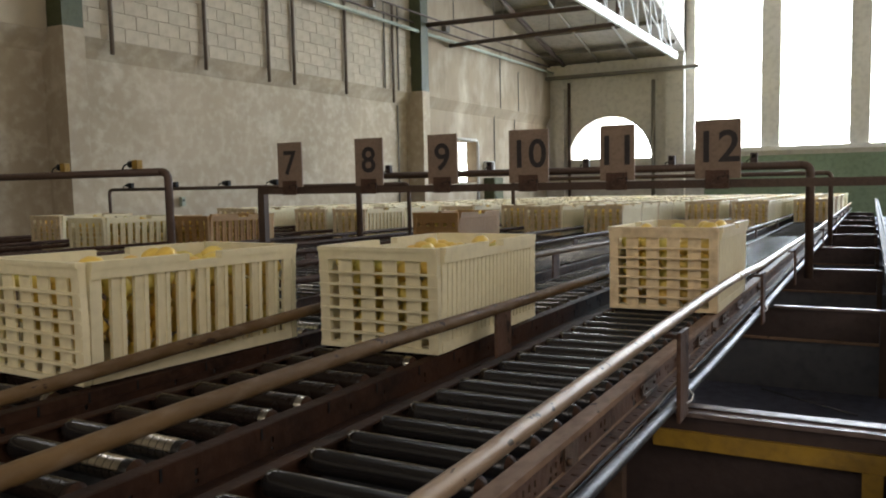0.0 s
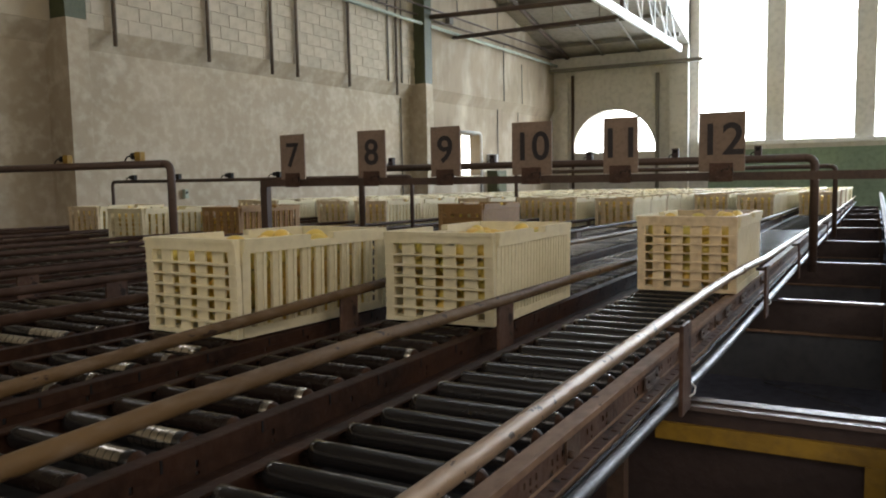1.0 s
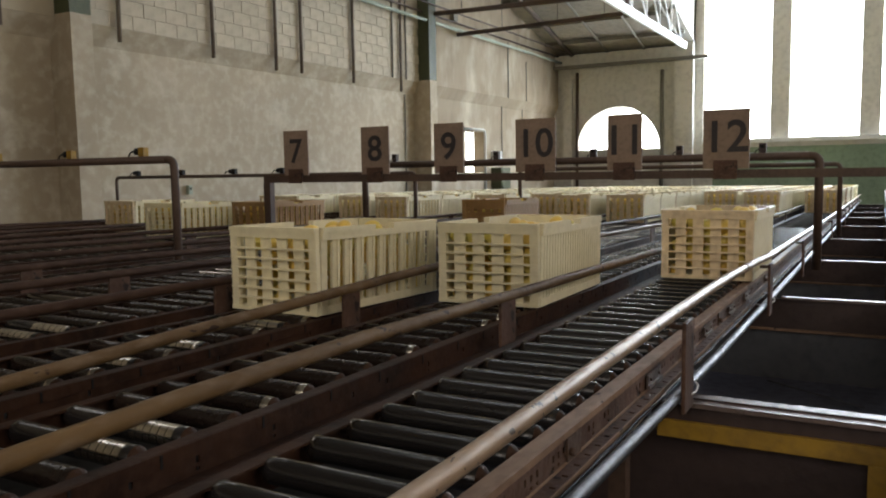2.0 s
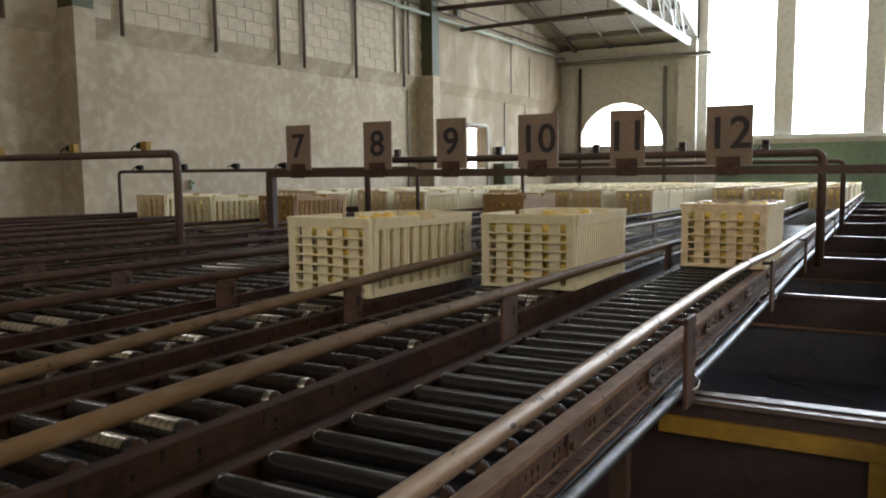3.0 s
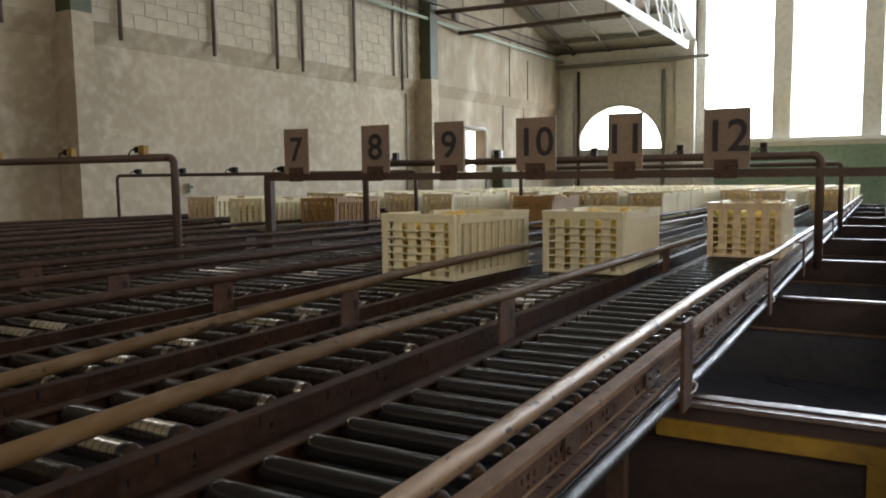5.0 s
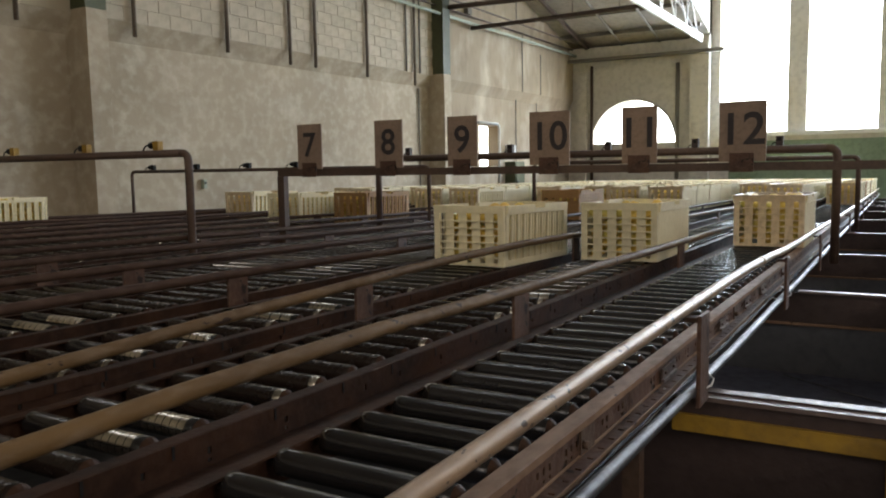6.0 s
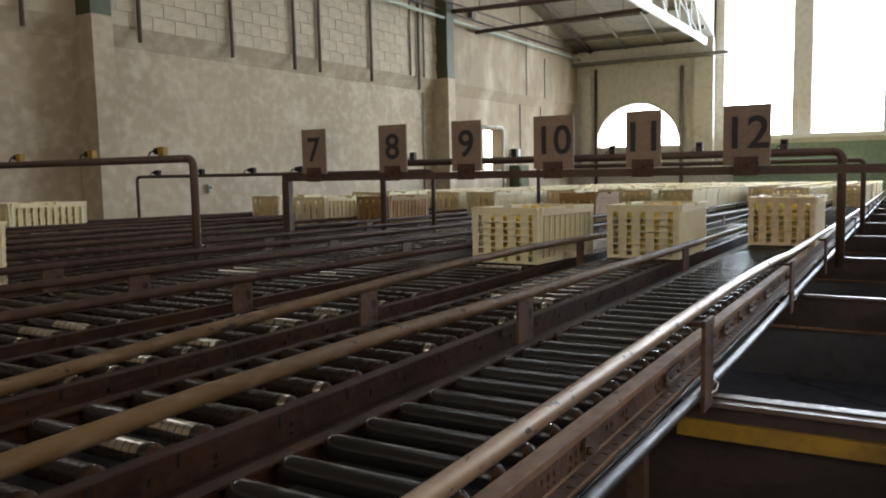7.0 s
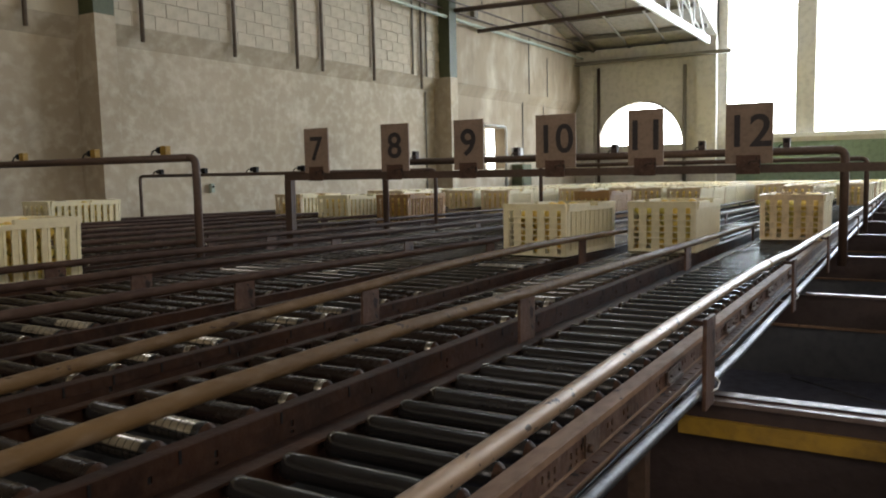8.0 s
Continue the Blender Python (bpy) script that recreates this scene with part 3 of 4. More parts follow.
                if not own:
                    ob.rotation_euler = (0, 0, radians(rng.uniform(-3, 3)))
    rng = random.Random(k)
    far = bmesh.new()
    y = 0.142 - 11 * STEP + (0.0 if k == 12 else rng.random() * 0.1)
    while y < Y_FAR:
        if y < Y_MID:
            kind = rng.random()
            if any(abs(y - b) < STEP / 2 for b in BARE.get(k, ())):
                me, words = ROLL_SHINY[0], "steel roller rubbed bright in rings"
            elif k == 12:
                me, words = (ROLL_GLINT_END, "charcoal steel roller with bright metal end glints") if kind < 0.45 else (ROLL_DARK, "")
            elif k > 8 and y > 2.7:
                me, words = (rng.choice(ROLL_SHINY), "steel roller worn bright in the middle") if kind < 0.10 else (ROLL_GLOSS, "glossy steel roller with grazing sheen") if kind < 0.8 else (ROLL_DARK, "")
            elif k in (9, 10) and kind > 0.84:
                me, words = rng.choice(ROLL_SHINY), "steel roller worn bright in the middle"
            elif k > 8:
                me, words = (ROLL_TIP, "dull steel roller with bright metal end glints") if kind < (0.75 if k == 10 else 0.35) else (ROLL_DULL, "")
            else:
                me, words = (ROLL_GLOSS, "glossy steel roller with grazing sheen") if kind < 0.2 else (ROLL_TIP, "dull steel roller with bright metal end glints") if kind < 0.35 else (ROLL_DULL, "")
            ob = part("roller", me, ROLLER, lane, words)
            ob.location = (0, y, rng.uniform(-0.0015, 0.001))
            if k > 9:
                part("axle", AXLE, STEEL_DARK, lane).location = (0, y, 0)
        else:
            tube(far, [(-0.196, y, -0.0235), (0.150, y, -0.0235)], 0.0232, 6)
        y += STEP
    tagged(part("roller_bed", far, ROLLER, lane), kind="stuff")
    if k == 12:
        part("low_tube", tubes(([(0.260, y, float(np.interp(y, (1, 2.5, 24), (-0.066, -0.089, -0.10)))) for y in (-1, 0, 1, 1.75, 2.5, 4, 8, 16, 23)], 0.0135)), CHROME, lane, "bright galvanised tube")
        rng = random.Random(2)
        for c in range(3):
            bm = bmesh.new()
            pts = [(0.231 + 0.005 * c + rng.uniform(-.004, .004), -1 + 0.12 * i, -0.078 + 0.006 * c + rng.uniform(-.004, .004)) for i in range(110)]
            tube(bm, pts, 0.0025, 5)
            part("cable", bm, BLACK if c else RAIL_WORN, lane, "thin loose cable along the channel")
        for y in (2.16, 3.85):
            bm = bmesh.new()
            tube(bm, [(0.205, y - 0.28, -0.071), (0.222, y - 0.262, -0.080), (0.238, y - 0.235, -0.091), (0.262, y - 0.22, -0.086), (0.274, y - 0.178, -0.090), (0.287, y - 0.13, -0.087), (0.286, y - 0.10, -0.078), (0.264, y - 0.08, -0.064), (0.236, y - 0.05, -0.06)], 0.0022, 6)
            part("wire_tie", bm, WHITE, lane, "loop of pale tie wire")
    for y in (0.5, 3.5, 6.5, 9.5, 12.5, 15.5, 18.5, 21.5):
        for s in (-1, 1):
            if k == 12 and s > 0:
                y += 1.25
            zf = (EYE - 1.0495 if k == 12 and s > 0 else 0.0) - (DECK + SLOPE * y)
            part("leg", boxes((0.17 * s - 0.02, 0.17 * s + 0.02, y - 0.02, y + 0.02, zf, -0.077)), STEEL_DARK, lane)
    return lane


for k in LANE_X:
    conveyor(k)


# ---- crates ----
CW, CL, CH = 0.40, 0.755, 0.30


def spans(total, edge, bars, bar):
    """Edges along a panel: solid edge, then gaps and bars in turn. Odd cells are gaps."""
    gap = (total - 2 * edge - bars * bar) / (bars + 1)
    out, x = [0, edge], edge
    for i in range(bars):
        out += [x + gap, x + gap + bar]
        x += gap + bar
    return out + [total - edge, total]


def end_panel(closed=False):
    """Wide recessed uprights behind six thin shelves that stand proud, under a plain rim."""
    us = [u - CW / 2 for u in spans(CW, 0.032, 4, 0.047)]
    low, high = 0.014, CH - 0.038
    vs = [0, low]
    for r in range(7):
        z = low + (high - low) * (r + 1) / 7
        vs += [z - 0.0065, z] if r < 6 else [z]
    vs += [CH - 0.013, CH]

    def depth(i, j):
        if j == 15:
            return (-0.009, 0.020)
        if j == 14:
            return (-0.004, 0.018)
        if j == 0:
            return (-0.006, 0.018)
        if j % 2 == 0:
            return (-0.007, 0.016)
        if i % 2 == 1:
            return (0.009, 0.014) if closed and j != 11 else None
        return (0.008, 0.014) if 0 < i < 10 else (-0.002, 0.018)
    return grid_panel(us, vs, depth, lambda u, d, v: (u, d - (0.006 * max(0.0, (v - 0.15) / 0.15)), v))


def side_panel(fluted):
    l = CL - 0.042
    zr = CH - 0.044
    if fluted:
        us = spans(l, 0.03, 22, 0.022)
    else:
        us, bar = [0, 0.032], 0.041
        gap = (l - 0.064 - 9 * bar) / 10
        for i in range(9):
            x = us[-1] + gap
            us += [x, x + 0.012, x + bar - 0.012, x + bar]
        us += [l - 0.032, l]
    edges = list(us)
    us = sorted(us + [l / 2 - 0.058, l / 2 + 0.058])
    vs = [0, 0.03, zr, CH - 0.020, CH]

    def kind_at(u):
        if fluted:
            return "bar" if sum(e <= u for e in edges) % 2 else "flute"
        x = u - 0.032
        if x < 0 or u > l - 0.032:
            return "bar"
        x %= gap + bar
        return "gap" if x < gap else "groove" if gap + 0.012 < x < gap + bar - 0.012 else "bar"

    def depth(i, j):
        u = (us[i] + us[i + 1]) / 2
        if j == 3:
            return None if abs(u - l / 2) < 0.058 else (-0.009, 0.018)
        if j == 2:
            return (-0.006, 0.018)
        if j == 0:
            return (-0.001, 0.016)
        return {"bar": (0.001, 0.013), "groove": (0.0065, 0.013), "flute": (0.007, 0.013), "gap": None}[kind_at(u)]
    return grid_panel(us, vs, depth, lambda u, d, v: (d - 0.005 * max(0.0, (v - 0.15) / 0.15), u, v))


def lemon_heap(seed, top=True):
    rng = random.Random(seed)
    bm = bmesh.new()
    for layer in range(5 if top else 4):
        for i in range(10):
            for j in range(5):
                edge = i in (0, 9) or j in (0, 4)
                if layer < 4 and not edge:
                    continue
                if rng.random() < (0.1 if layer == 4 else 0.22 if layer < 3 else 0.12):
                    continue
                p = Vector((-0.140 + 0.070 * j + rng.uniform(-.006, .006), 0.066 + 0.069 * i + rng.uniform(-.01, .01), 0.042 + 0.045 * layer + rng.uniform(-.01, .012) + (0.015 if layer == 4 else 0)))
                m = Matrix.LocRotScale(p, Euler((rng.random() * 6, rng.random() * 6, rng.random() * 6)), Vector((1.28, 1, 1)) * rng.uniform(0.029, 0.034))
                bmesh.ops.create_icosphere(bm, subdivisions=1, radius=1.0, matrix=m)
    for q in range((4, 8, 2)[seed % 3] if top else 0):
        p = Vector((rng.uniform(-0.12, 0.12), rng.uniform(0.1, 0.62), rng.uniform(0.252, 0.268)))
        m = Matrix.LocRotScale(p, Euler((rng.random() * 6, rng.random() * 6, rng.random() * 6)), Vector((1.28, 1, 1)) * rng.uniform(0.03, 0.034))
        bmesh.ops.create_icosphere(bm, subdivisions=2, radius=1.0, matrix=m)
    for f in bm.faces:
        f.smooth = True
    return bm


def lemon_mesh():
    """One lemon: an oval with a blunt tip at each end."""
    bm = bmesh.new()
    bmesh.ops.create_icosphere(bm, subdivisions=2, radius=1.0)
    for v in bm.verts:
        v.co.x *= 1.22 + 0.22 * max(0.0, abs(v.co.x) - 0.8) / 0.2
    for f in bm.faces:
        f.smooth = True
    return mesh_of("lemon", bm, LEMON)


LEMON_MESH = lemon_mesh()


def top_lemons(ob, seed):
    """The uppermost layer, lemon by lemon."""
    rng = random.Random(seed)
    for i in range(9):
        for j in range(5):
            one = part("lemon", LEMON_MESH, LEMON, ob)
            p = Vector((-0.142 + 0.071 * j + rng.uniform(-.01, .01), 0.065 + 0.078 * i + rng.uniform(-.012, .012), 0.236 + rng.uniform(-.012, .014)))
            one.matrix_local = Matrix.LocRotScale(p, Euler((rng.random() * 6, rng.uniform(-.5, .5), rng.random() * 6)), Vector((1, 1, 1)) * rng.uniform(0.029, 0.034))
    for q in range(5):
        one = part("lemon", LEMON_MESH, LEMON, ob)
        p = Vector((rng.uniform(-0.12, 0.12), rng.uniform(0.1, 0.65), rng.uniform(0.265, 0.275)))
        one.matrix_local = Matrix.LocRotScale(p, Euler((rng.random() * 6, rng.uniform(-.5, .5), rng.random() * 6)), Vector((1, 1, 1)) * 0.031)


CRATE_MESH = {}
for key, mat in (("cream", CREAM), ("tan", TAN)):
    CRATE_MESH[key] = dict(
        end=mesh_of("end_panel", end_panel(), mat), closed=mesh_of("end_panel", end_panel(True), mat), slatted=mesh_of("side_panel", side_panel(False), mat), fluted=mesh_of("side_panel", side_panel(True), mat),
        base=mesh_of("base", boxes((-CW / 2 + 0.02, CW / 2 - 0.02, 0.024, CL - 0.024, 0.004, 0.016)), mat))


def rounded(me):
    """A copy of a panel with its edges eased."""
    bm = bmesh.new()
    bm.from_mesh(me)
    edges = [e for e in bm.edges if len(e.link_faces) == 2 and e.calc_face_angle(0) > 0.6]
    bmesh.ops.bevel(bm, geom=edges, offset=0.002, segments=2, affect="EDGES", clamp_overlap=True)
    return mesh_of(me.name, bm, me.materials[0])


# Ends in the darker copy of the cream, with their shade painted in.
CRATE_MESH["cream"]["shaded"] = mesh_of("end_panel", end_panel(), SHADED_CREAM)
CRATE_MESH["tan"]["shaded"] = CRATE_MESH["tan"]["end"]
CRATE_MESH["cream"]["near_fluted"] = CRATE_MESH["cream"]["fluted"]
for q in ("end", "shaded", "slatted"):
    CRATE_MESH["cream"]["near_" + q] = rounded(CRATE_MESH["cream"][q])
HEAPS = [mesh_of("lemon_heap", lemon_heap(s), LEMON) for s in range(3)]
LOW_HEAP = mesh_of("lemon_heap", lemon_heap(7, False), LEMON)


def crate(k, y, tint, seed, kind, near=False, shaded=False):
    look_of = ("cream" if tint == "cream" else "old tan") + " plastic crate with " + ("slatted" if kind == "slatted" else "fluted") + " sides" + (", grimy ends," if shaded else "") + " full of lemons"
    ob = tagged(new("fruit_crate"), look_of, "crate", "lemon crates on the conveyors")
    ms = CRATE_MESH[tint]
    face = "shaded" if shaded else "end"
    ends = ms["closed" if tint == "tan" and k == 8 else face]
    sides = ms[kind]
    if near:
        ends, sides = ms["near_" + face], ms["near_" + kind]
    part("end_panel", ends, CREAM, ob)
    part("end_panel", ends, CREAM, ob).matrix_local = pose(0, CL, 0, 0, 0, 180)
    part("side_panel", sides, CREAM, ob).matrix_local = pose(-CW / 2, 0.021, 0)
    part("side_panel", sides, CREAM, ob).matrix_local = pose(CW / 2, CL - 0.021, 0, 0, 0, 180)
    part("base", ms["base"], CREAM, ob)
    tagged(part("fruit_fill", LOW_HEAP if near else HEAPS[seed % 3], LEMON, ob, "yellow and orange lemons filling the crate"), kind="stuff")
    if near:
        top_lemons(ob, seed)
    ob.matrix_world = crate_pose(k, y)
    return ob


def crate_pose(k, y, turn=0.0, aside=0.0, dip=0.0):
    return pose(LANE_X[k] + aside, y, DECK + SLOPE * y + 0.0015, math.degrees(math.atan(SLOPE)) + dip, 0, turn)


# lane: crates that roll, (place at the start, place at the end, colour, sides, turn)
NEAR_ROLL = {12: [(2.955, 5.867, "cream", "fluted", 0.3)], 11: [(1.88, 4.69, "cream", "fluted", 1.2)], 10: [(1.215, 4.20, "cream", "slatted", -2.5)], 8: [(5.33, 8.25, "tan", "fluted", 0)],
             7: [(-1.22, 1.56, "cream", "slatted", 0.5)], 5: [(4.45, 6.9, "tan", "slatted", 0)], 4: [(3.96, 6.62, "cream", "slatted", 0)],
             2: [(4.42, 7.21, "cream", "slatted", 0)], 1: [(1.63, 4.39, "cream", "slatted", 0)]}
QUEUE = {12: (11.3, 12.75, "cream"), 11: (9.9, 11.2, "cream"), 10: (10.05, 12.95, "cream"), 9: (7.82, 9.95, "cream"), 8: (7.6, 10.3, "cream"), 7: (8.3, 11.1, "cream"),
         6: (7.9, 10.6, "cream"), 5: (6.6, 9.3, "cream"), 4: (6.7, 9.4, "cream"), 3: (7.5, 10.2, "cream"), 2: (6.9, 9.4, "cream"), 1: (7.3, 9.9, "cream")}
ROLLING = []


def load_lanes():
    rng = random.Random(5)
    for k in LANE_X:
        for a, b, tint, kind, turn in NEAR_ROLL.get(k, []):
            ob = crate(k, a, tint, k, kind, k in (7, 10, 11, 12), k in (2, 12))
            ob.scale = (1, 1, {12: 1.045}.get(k, 1))
            ROLLING.append((ob, k, a, b, turn))
        a, b, tint = QUEUE[k]
        i, s = 0, a
        while s + (b - a) < Y_FAR - CL:
            ob = crate(k, s, tint if i == 0 else ("tan" if rng.random() < 0.08 else "cream"), i + k, rng.choice(("fluted", "fluted", "slatted")), False, i == 0 or rng.random() < 0.3)
            ROLLING.append((ob, k, s, s + b - a, rng.uniform(-0.6, 0.6)))
            s += 0.772 + (rng.random() < 0.12) * 0.12
            i += 1


load_lanes()


# ---- gantries ----
def gantry(y, x0, x1, z, base0, base1, r=0.03, over=0.0, label="dark brown pipe gantry across the conveyor lanes"):
    g = tagged(new("pipe_gantry"), label, "gantry", "gantries over the lanes")
    g.location = (x0, y, 0)
    w = x1 - x0
    part("crossbar", tubes(([(0.06, 0, z), (w - 0.06 + over, 0, z)], r)), STEEL_DARK, g)
    for x, b, s in ((0, base0, 1), (w, base1, -1)):
        part("post", tubes((elbow((x, 0, b), (x, 0, z), (x + 0.06 * s, 0, z), 0.055), r)), STEEL_DARK, g)
    return g


def sensor(x, y, z, colour=YELLOW, plain=False):
    s = tagged(new("photo_sensor"), "small yellow photo sensor with black connector" if colour is YELLOW else "small dark sensor box on a pipe", "sensor", "sensors on the gantries")
    s.location = (x, y, z)
    if plain:
        housing = part("housing", boxes((-0.022, 0.022, -0.02, 0.02, 0.0, 0.062)), BROWN_BOARD, s)
        part("lens", boxes((-0.012, 0.012, -0.0235, -0.0205, 0.030, 0.052)), BLACK, housing)
        part("cable", tubes((elbow((-0.0225, 0, 0.02), (-0.045, 0, 0.02), (-0.05, 0, -0.02), 0.02), 0.004)), BLACK, s)
        return s
    part("housing", boxes((-0.002, 0.045, -0.02, 0.02, 0.0, 0.055)), colour, s)
    connector = part("connector", tubes(([(-0.045, 0, 0.03), (-0.003, 0, 0.03)], 0.022)), BLACK, s)
    part("cable", tubes((elbow((-0.045, 0, 0.03), (-0.10, 0, 0.035), (-0.12, 0, -0.01), 0.04), 0.005)), BLACK, connector)
    return s


gantry(3.45, LANE_X[1] - 0.3, -3.79, EYE + 0.112, 0.4, 0.4, 0.025)
gantry(6.1, -7.63, -3.66, EYE + 0.005, 0.4, 0.4, 0.018)
gantry(5.6, -3.86, -0.345, EYE + 0.075, 0.4, EYE - 0.663, 0.027)
gantry(9.02, -3.9, -0.36, EYE + 0.025, 0.4, EYE - 0.712, 0.024)
for x in (-6.3, -5.594, -4.775, -4.079):
    sensor(x, 3.45, EYE + 0.136)
for x in (-7.286, -6.596, -5.848, -5.21):
    sensor(x, 6.1, EYE + 0.022, BLACK)
for x in (-3.55, -2.618, -1.839, -1.223, -0.687):
    sensor(x, 5.6, EYE + 0.1, BLACK, True)


def sign_gantry():
    y = 4.45
    g = tagged(new("sign_gantry"), "dark steel beam on posts carrying lane number boards", "gantry")
    g.location = (-3.95, y, 0)
    part("crossbar", boxes((0, 4.6, -0.02, 0.02, EYE - 0.05, EYE - 0.005)), STEEL_DARK, g)
    for x in (0.03, 4.5):
        part("post", boxes((x - 0.03, x + 0.03, -0.025, 0.025, 0.4, EYE - 0.0505)), STEEL_DARK, g)
    for n, x, w in ((7, -3.631, 0.215), (8, -2.96, 0.22), (9, -2.40, 0.21), (10, -1.812, 0.253), (11, -1.272, 0.198), (12, -0.725, 0.236)):
        s = tagged(new("lane_sign"), "tan board with a dark lane number above the beam", "sign", "lane number signs")
        s.location = (x, y - 0.03, EYE)
        board = part("board", boxes((-w / 2, w / 2, -0.006, 0.006, -0.0, 0.315)), BOARD, s)
        part("bracket", boxes((-0.06, 0.06, -0.02, -0.0065, -0.055, 0.045)), RUST_OUTER, s)
        c = bpy.data.curves.new("numeral", "FONT")
        c.body, c.size, c.align_x, c.extrude, c.offset = str(n), 0.235, "CENTER", 0.001, 0.0035
        c.materials.append(INK)
        t = new("numeral", c)
        t.parent = board
        t.matrix_local = pose(0, -0.0085, 0.092, 90, 0, 0)


sign_gantry()


# ---- the open bays beside the lanes ----
def bays():
    g = tagged(new("empty_bay_frame"), "open brown steel bay frame with bare cross bars beside the lanes", "frame")
    g.location = (0, 0, EYE)
    for i, y in enumerate((2.10, 4.18, 6.2, 8.46, 10.9, 13.25, 15.5, 17.8, 20.1)):
        z = -0.603 - 0.0145 * (y - 2.13)
        t = 0.02 if i else 0.048
        part("cross_bar", boxes((-0.44 if i == 0 else -0.41, 0.05, y - t, y + t, z - 0.012, z)), BAR, g, "worn bright cross bar")
        if i == 0:
            part("bar_lip", boxes((-0.44, 0.05, y - 0.012, y - 0.004, z + 0.0005, z + 0.004)), RUST, g, "dark seam along the bar")
        h = 0.16 if i else 0.058
        yf = y + 0.003 if i else y - 0.030
        part("panel", boxes((-0.62 if i else -0.52, 0.05, yf, yf + 0.007, z - h, z - 0.0125)), BROWN_BOARD, g, "dark brown panel")
        if i:
            part("panel_edge", boxes((-0.62, 0.05, y - 0.012, y + 0.012, z - h - 0.012, z - h - 0.0005)), FLANGE, g, "worn brown lower edge of the panel")
        part("lower_panel", boxes((-0.95, 0.75, y + 0.013, y + 0.02, -1.05, z - h - 0.013)), GREY_GREEN if i else BROWN_BOARD, g, "dull grey-green lower panel" if i else "dark lower panel")
        part("bay_post", boxes((0.052, 0.085, y - 0.018, y + 0.018, -EYE, z)), STEEL_DARK, g)
    part("tray", boxes((-0.95, 0.75, -1.0, 22, -1.06, -1.05)), TRAY, g, "dark bottom tray of the bays")
    part("tray_seam", tubes(([(-0.457, 4.10, -1.043), (-0.03, 3.80, -1.043)], 0.004)), GREY_GREEN, g, "thin rod lying on the tray")
    # Board added to block side light, so the bays stay dark.
    part("side_board", profile([(0.14, -0.61), (0.16, -0.61), (0.16, -1.04), (0.14, -1.04)], -1, 22), BROWN_BOARD, g)
    part("side_rail", profile([(0.09, -0.60), (0.13, -0.60), (0.13, -0.66), (0.09, -0.66)], -1, 22), RUST, g)
    y = tagged(new("yellow_guard"), "yellow painted steel guard frame below the bays", "guard")
    y.location = (0, 2.075, EYE + 0.044)
    part("top_bar", boxes((-0.50, 0.05, -0.02, 0.02, -0.745, -0.700)), YELLOW, y)
    part("upright", boxes((-0.005, 0.04, -0.021, 0.021, -1.092, -0.746)), YELLOW, y)


bays()


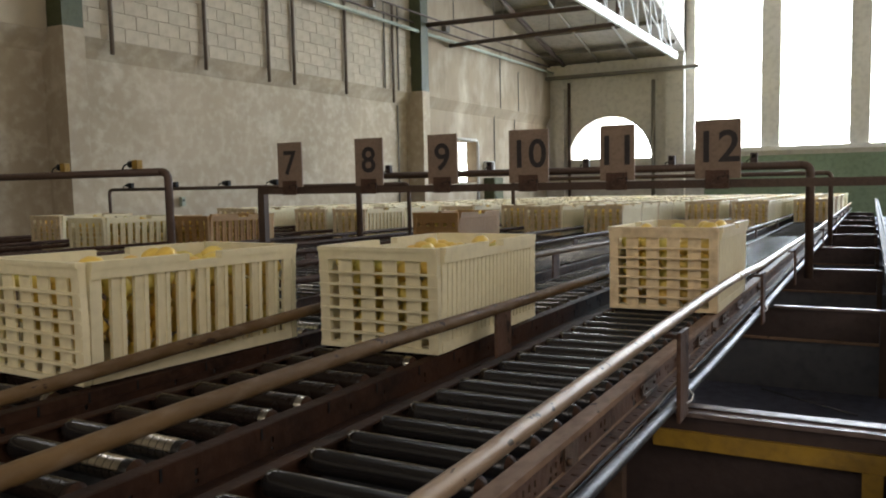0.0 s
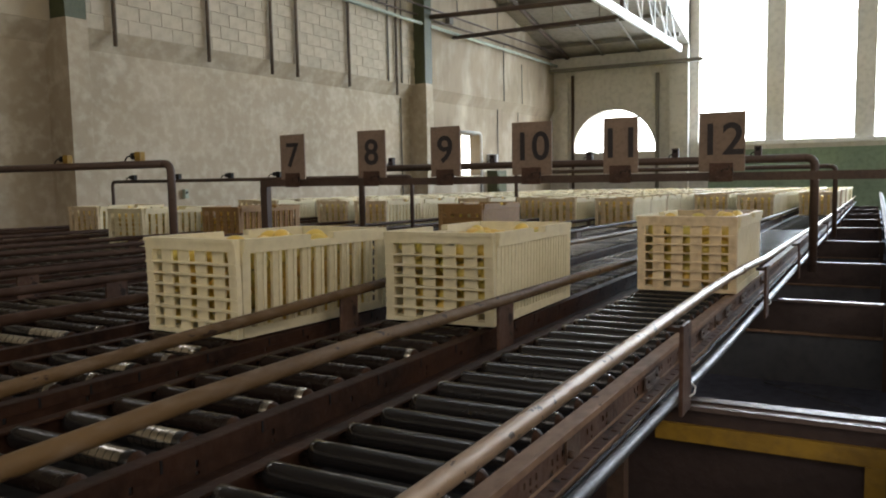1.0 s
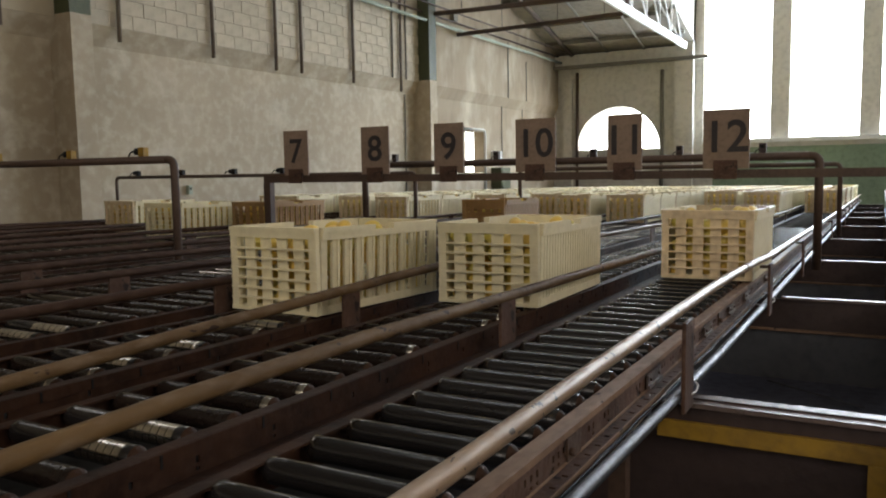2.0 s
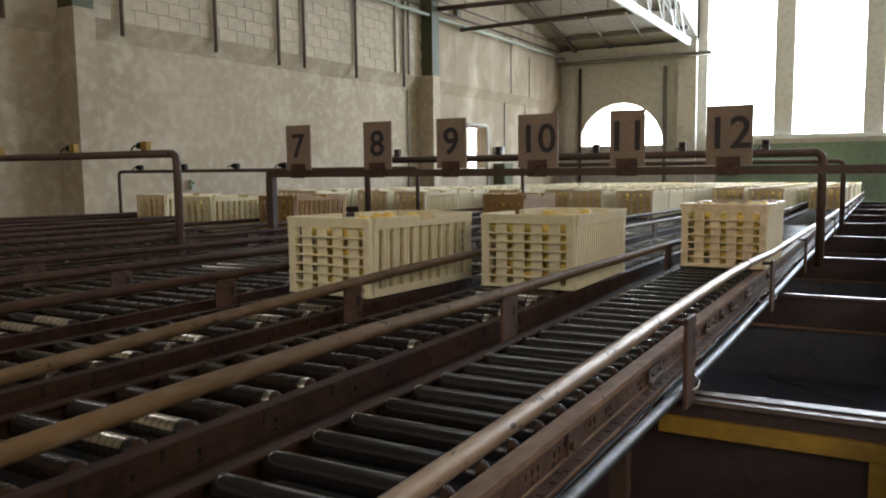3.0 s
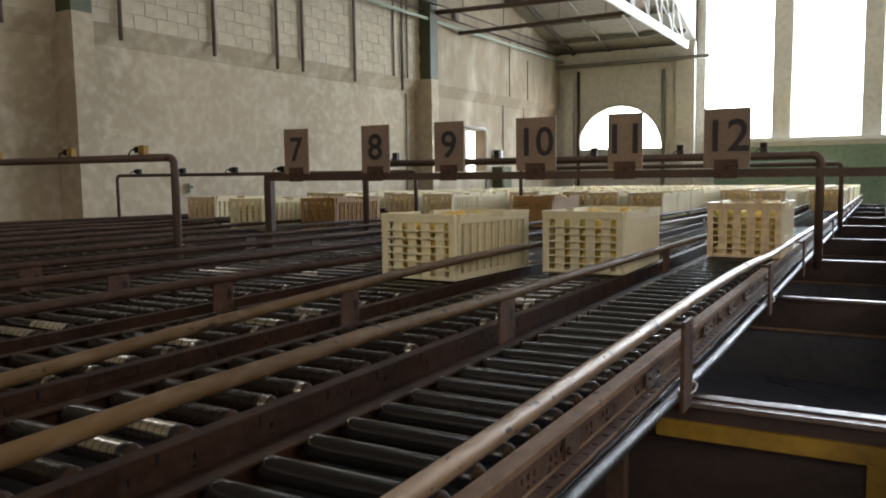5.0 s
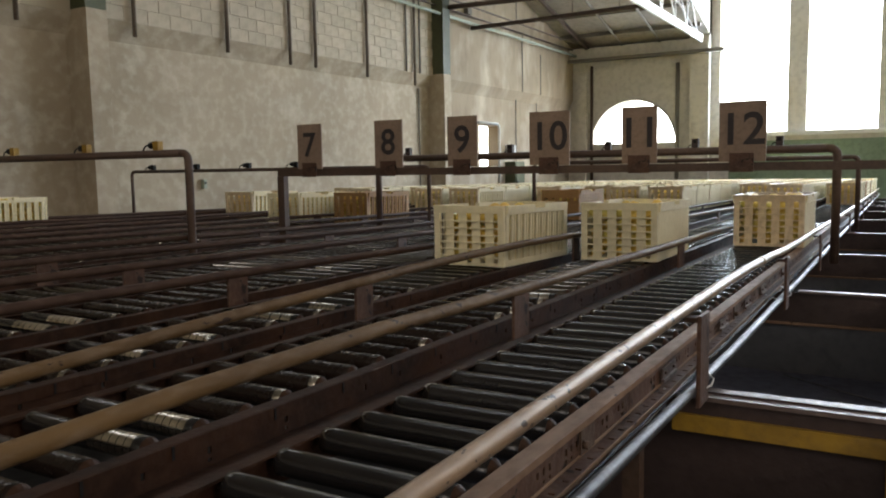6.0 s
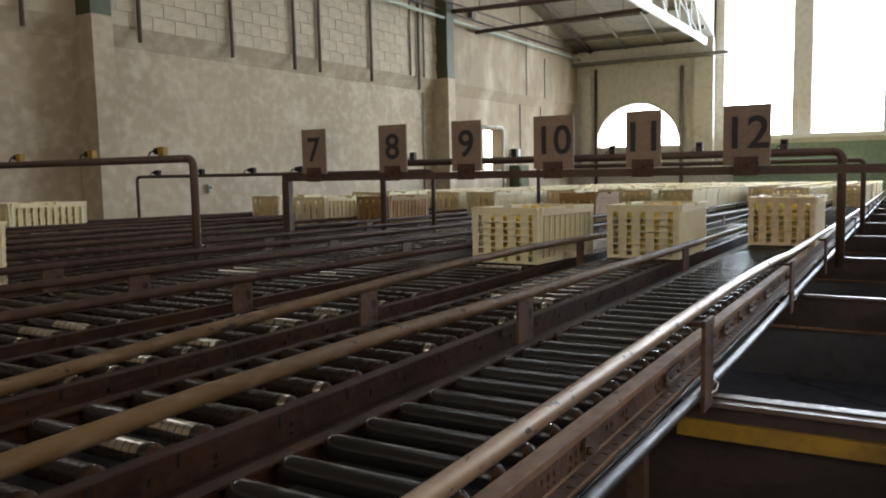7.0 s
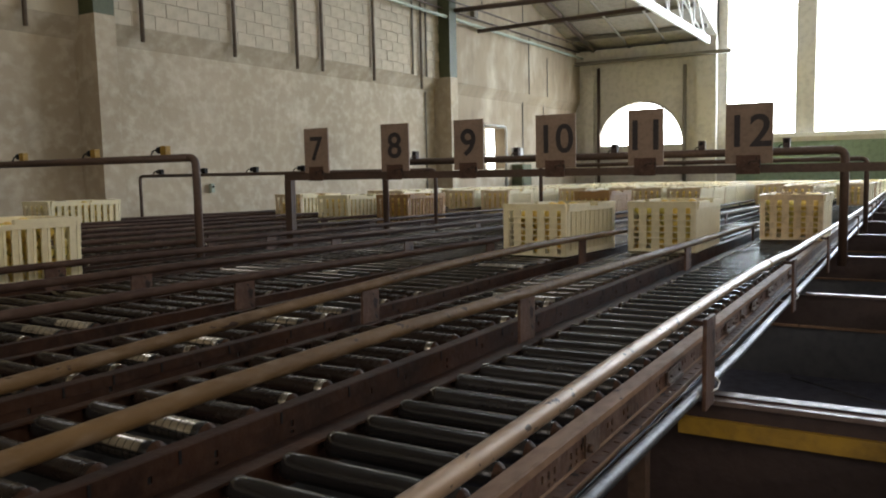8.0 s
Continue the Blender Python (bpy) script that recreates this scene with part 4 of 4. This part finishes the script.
# ---- pipes and roof steel ----
def roof_steel():
    for yy, zb in ((5.85, 1.84), (7.55, 1.86), (9.3, 1.85), (10.78, 1.81), (11.47, 1.83), (13.08, 1.80), (14.86, 1.78)):
        tagged(part("wall_pipe", tubes(([(WALL_X + 0.185, yy, EYE + zb), (WALL_X + 0.185, yy, EYE + 3.9)], 0.03)), WALL_PIPE), "thin brown vertical pipe on the block wall", "pipe", "pipes down the wall")
    tagged(part("long_pipe", tubes(([(WALL_X + 0.35, -6, EYE + 3.42), (WALL_X + 0.35, END_Y - 0.1, EYE + 3.42)], 0.038)), PALE_GREEN), "long pale green pipe high along the wall", "pipe")
    for dx, dz in ((0.24, 3.62), (0.5, 3.75)):
        tagged(part("service_pipe", tubes(([(WALL_X + dx, -6, EYE + dz), (WALL_X + dx, END_Y - 0.1, EYE + dz)], 0.022)), STEEL_DARK), "thin dark service pipe high along the wall", "pipe")
    g = tagged(new("lattice_girder"), "white painted lattice girder along the roof edge", "girder")
    g.location = (-4.9, 0, EYE + 3.36)
    part("bottom_chord", boxes((-0.07, 0.0, 6, END_Y - 1.4, 0, 0.19)), WHITE, g, "broad white bottom chord")
    part("top_chord", boxes((-0.08, -0.02, 6, END_Y - 1.4, 1.35, 1.43)), WHITE, g)
    for i in range(14):
        y = 6.5 + 1.25 * i
        if y + 1.25 < END_Y - 1.3:
            part("upright", tubes(([(-0.05, y, 0.191), (-0.05, y, 1.349)], 0.025)), WHITE, g)
            part("diagonal", tubes(([(-0.05, y + 0.03, 1.35), (-0.05, y + 1.22, 0.19)], 0.022)), WHITE, g)
    tagged(part("truss_chord", tubes(([(WALL_X + 0.1, 16, EYE + 3.6), (-4.9, 16, EYE + 3.52)], 0.055)), STEEL_DARK), "dark pipe chord spanning the aisle", "pipe")
    tagged(part("drain_pipe", tubes((elbow((WALL_X + 0.2, 17.5, EYE + 3.36), (-5.0, 17.5, EYE + 3.42), (-4.98, 17.5, EYE + 4.2), 0.12), 0.05)), STEEL_DARK), "dark pipe that bends up beside the girder", "pipe")
    for x, y, z0 in ((-8.3, 16, 3.585), (-7.1, 16, 3.565), (-5.9, 16, 3.54), (-8.0, 17.5, 3.40), (-6.6, 17.5, 3.41), (-5.5, 17.5, 3.43)):
        tagged(part("hanger_rod", tubes(([(x, y, EYE + z0), (x, y, EYE + 3.62 + (END_Y + 0.3 - y) * 0.236)], 0.012)), CONDUIT), "thin steel rod hanging a pipe from the roof", "hanger", "hangers under the roof")
    for y in (18.6, 20.3, 22.0, 23.4):
        tagged(part("purlin", boxes((WALL_X + 0.15, -5.02, y, y + 0.07, EYE + 3.60 + (END_Y + 0.3 - y - 0.07) * 0.2365 - 0.10, EYE + 3.60 + (END_Y + 0.3 - y - 0.07) * 0.2365)), CONDUIT), "weathered purlin across the underside of the roof", "purlin", "purlins under the roof")
    for y, w in ((9.0, 0.16), (12.4, 0.22), (14.0, 0.12), (17.2, 0.2)):
        tagged(part("junction_box", boxes((WALL_X + 0.16, WALL_X + 0.27, y, y + w, EYE + 3.66, EYE + 3.82)), CONDUIT), "small dull junction box high on the wall", "junction box", "boxes on the wall")
    for n in range(4):
        x = WALL_X + 0.7 + 1.15 * n
        sl = 0.236
        tagged(part("rafter", tubes(([(x, 13.0, EYE + 3.62 + (END_Y + 0.3 - 13.0) * sl - 0.10), (x, END_Y - 0.1, EYE + 3.62 - 0.02)], 0.035 if n else 0.07)), STEEL_DARK if n == 0 else CONDUIT), "thin sloping rafter under the aisle roof", "rafter", "rafters under the roof")


roof_steel()


def wall_fittings():
    x = WALL_X + 0.005
    c = tagged(new("wall_cabinet"), "dark green electrical cabinet beside the far wall", "cabinet")
    c.location = (x, 19.75, EYE - 0.45)
    part("body", boxes((0, 0.3, 0, 0.62, -0.6, 0.56)), GREEN_STEEL, c)
    door = part("door", boxes((0.302, 0.32, 0.04, 0.58, -0.55, 0.52)), GREEN_STEEL, c)
    part("handle", boxes((0.321, 0.335, 0.08, 0.11, -0.1, 0.05)), CHROME, door)
    c = tagged(new("switch_box"), "pale grey switch box fixed to the wall", "switch box")
    c.location = (x, 19.75, EYE + 0.3)
    part("body", boxes((0, 0.16, 0, 0.38, 0, 0.26)), WHITE, c)
    part("lid", boxes((0.162, 0.172, 0.02, 0.36, 0.02, 0.24)), WHITE, c)
    c = tagged(new("wall_switch"), "small pale control box on the plaster wall", "switch box")
    c.location = (x, 8.78, EYE - 0.27)
    part("body", boxes((0, 0.06, 0, 0.07, 0, 0.14)), PALE_GREEN, c)
    part("button", tubes(([(0.061, 0.035, 0.09), (0.072, 0.035, 0.09)], 0.018)), BLACK, c)
    for y, z0, z1, r, dx in ((20.45, -0.43, 2.0, 0.014, 0.02), (15.25, -0.6, 1.75, 0.016, 0.03), (20.6, 2.06, 3.6, 0.014, 0.16), (21.9, 0.9, 2.0, 0.012, 0.02), (21.9, 2.06, 3.2, 0.012, 0.16), (14.55, 2.06, 3.9, 0.02, 0.17), (15.1, 2.06, 3.9, 0.02, 0.17)):
        tagged(part("conduit", tubes(([(WALL_X + dx, y, EYE + z0), (WALL_X + dx, y, EYE + z1)], r)), CONDUIT), "thin dark conduit fixed to the wall", "conduit", "conduits on the wall")
    tagged(part("corner_pipe", tubes(([(-8.6, END_Y - 0.06, 0.0), (-8.6, END_Y - 0.06, EYE + 3.1)], 0.05)), STEEL_DARK), "dark vertical pipe by the arched window", "pipe")
    tagged(part("corner_pipe", tubes(([(-5.9, END_Y - 0.06, 0.0), (-5.9, END_Y - 0.06, EYE + 3.0)], 0.06)), CONDUIT), "dark vertical pipe by the arched window", "pipe")


wall_fittings()


def motions():
    for ob, k, a, b, turn in ROLLING:
        rows = [(t, a + (b - a) * t / 8.0) for t in (0.0, 4.0, 8.0)]
        if k == 10 and a < 2:  # the nearest crate slows a little as it rolls in
            rows = [(0.0, 1.215), (0.5, 1.49), (1.0, 1.735), (1.5, 1.935), (3.0, 2.41), (3.5, 2.575), (4.5, 2.92), (6.0, 3.46), (8.0, 4.19)]
        skew = (-0.03, -0.2) if len(rows) > 3 else (0.0, 0.0)
        walk(ob, [(t, crate_pose(k, y, turn, *skew)) for t, y in rows])


motions()
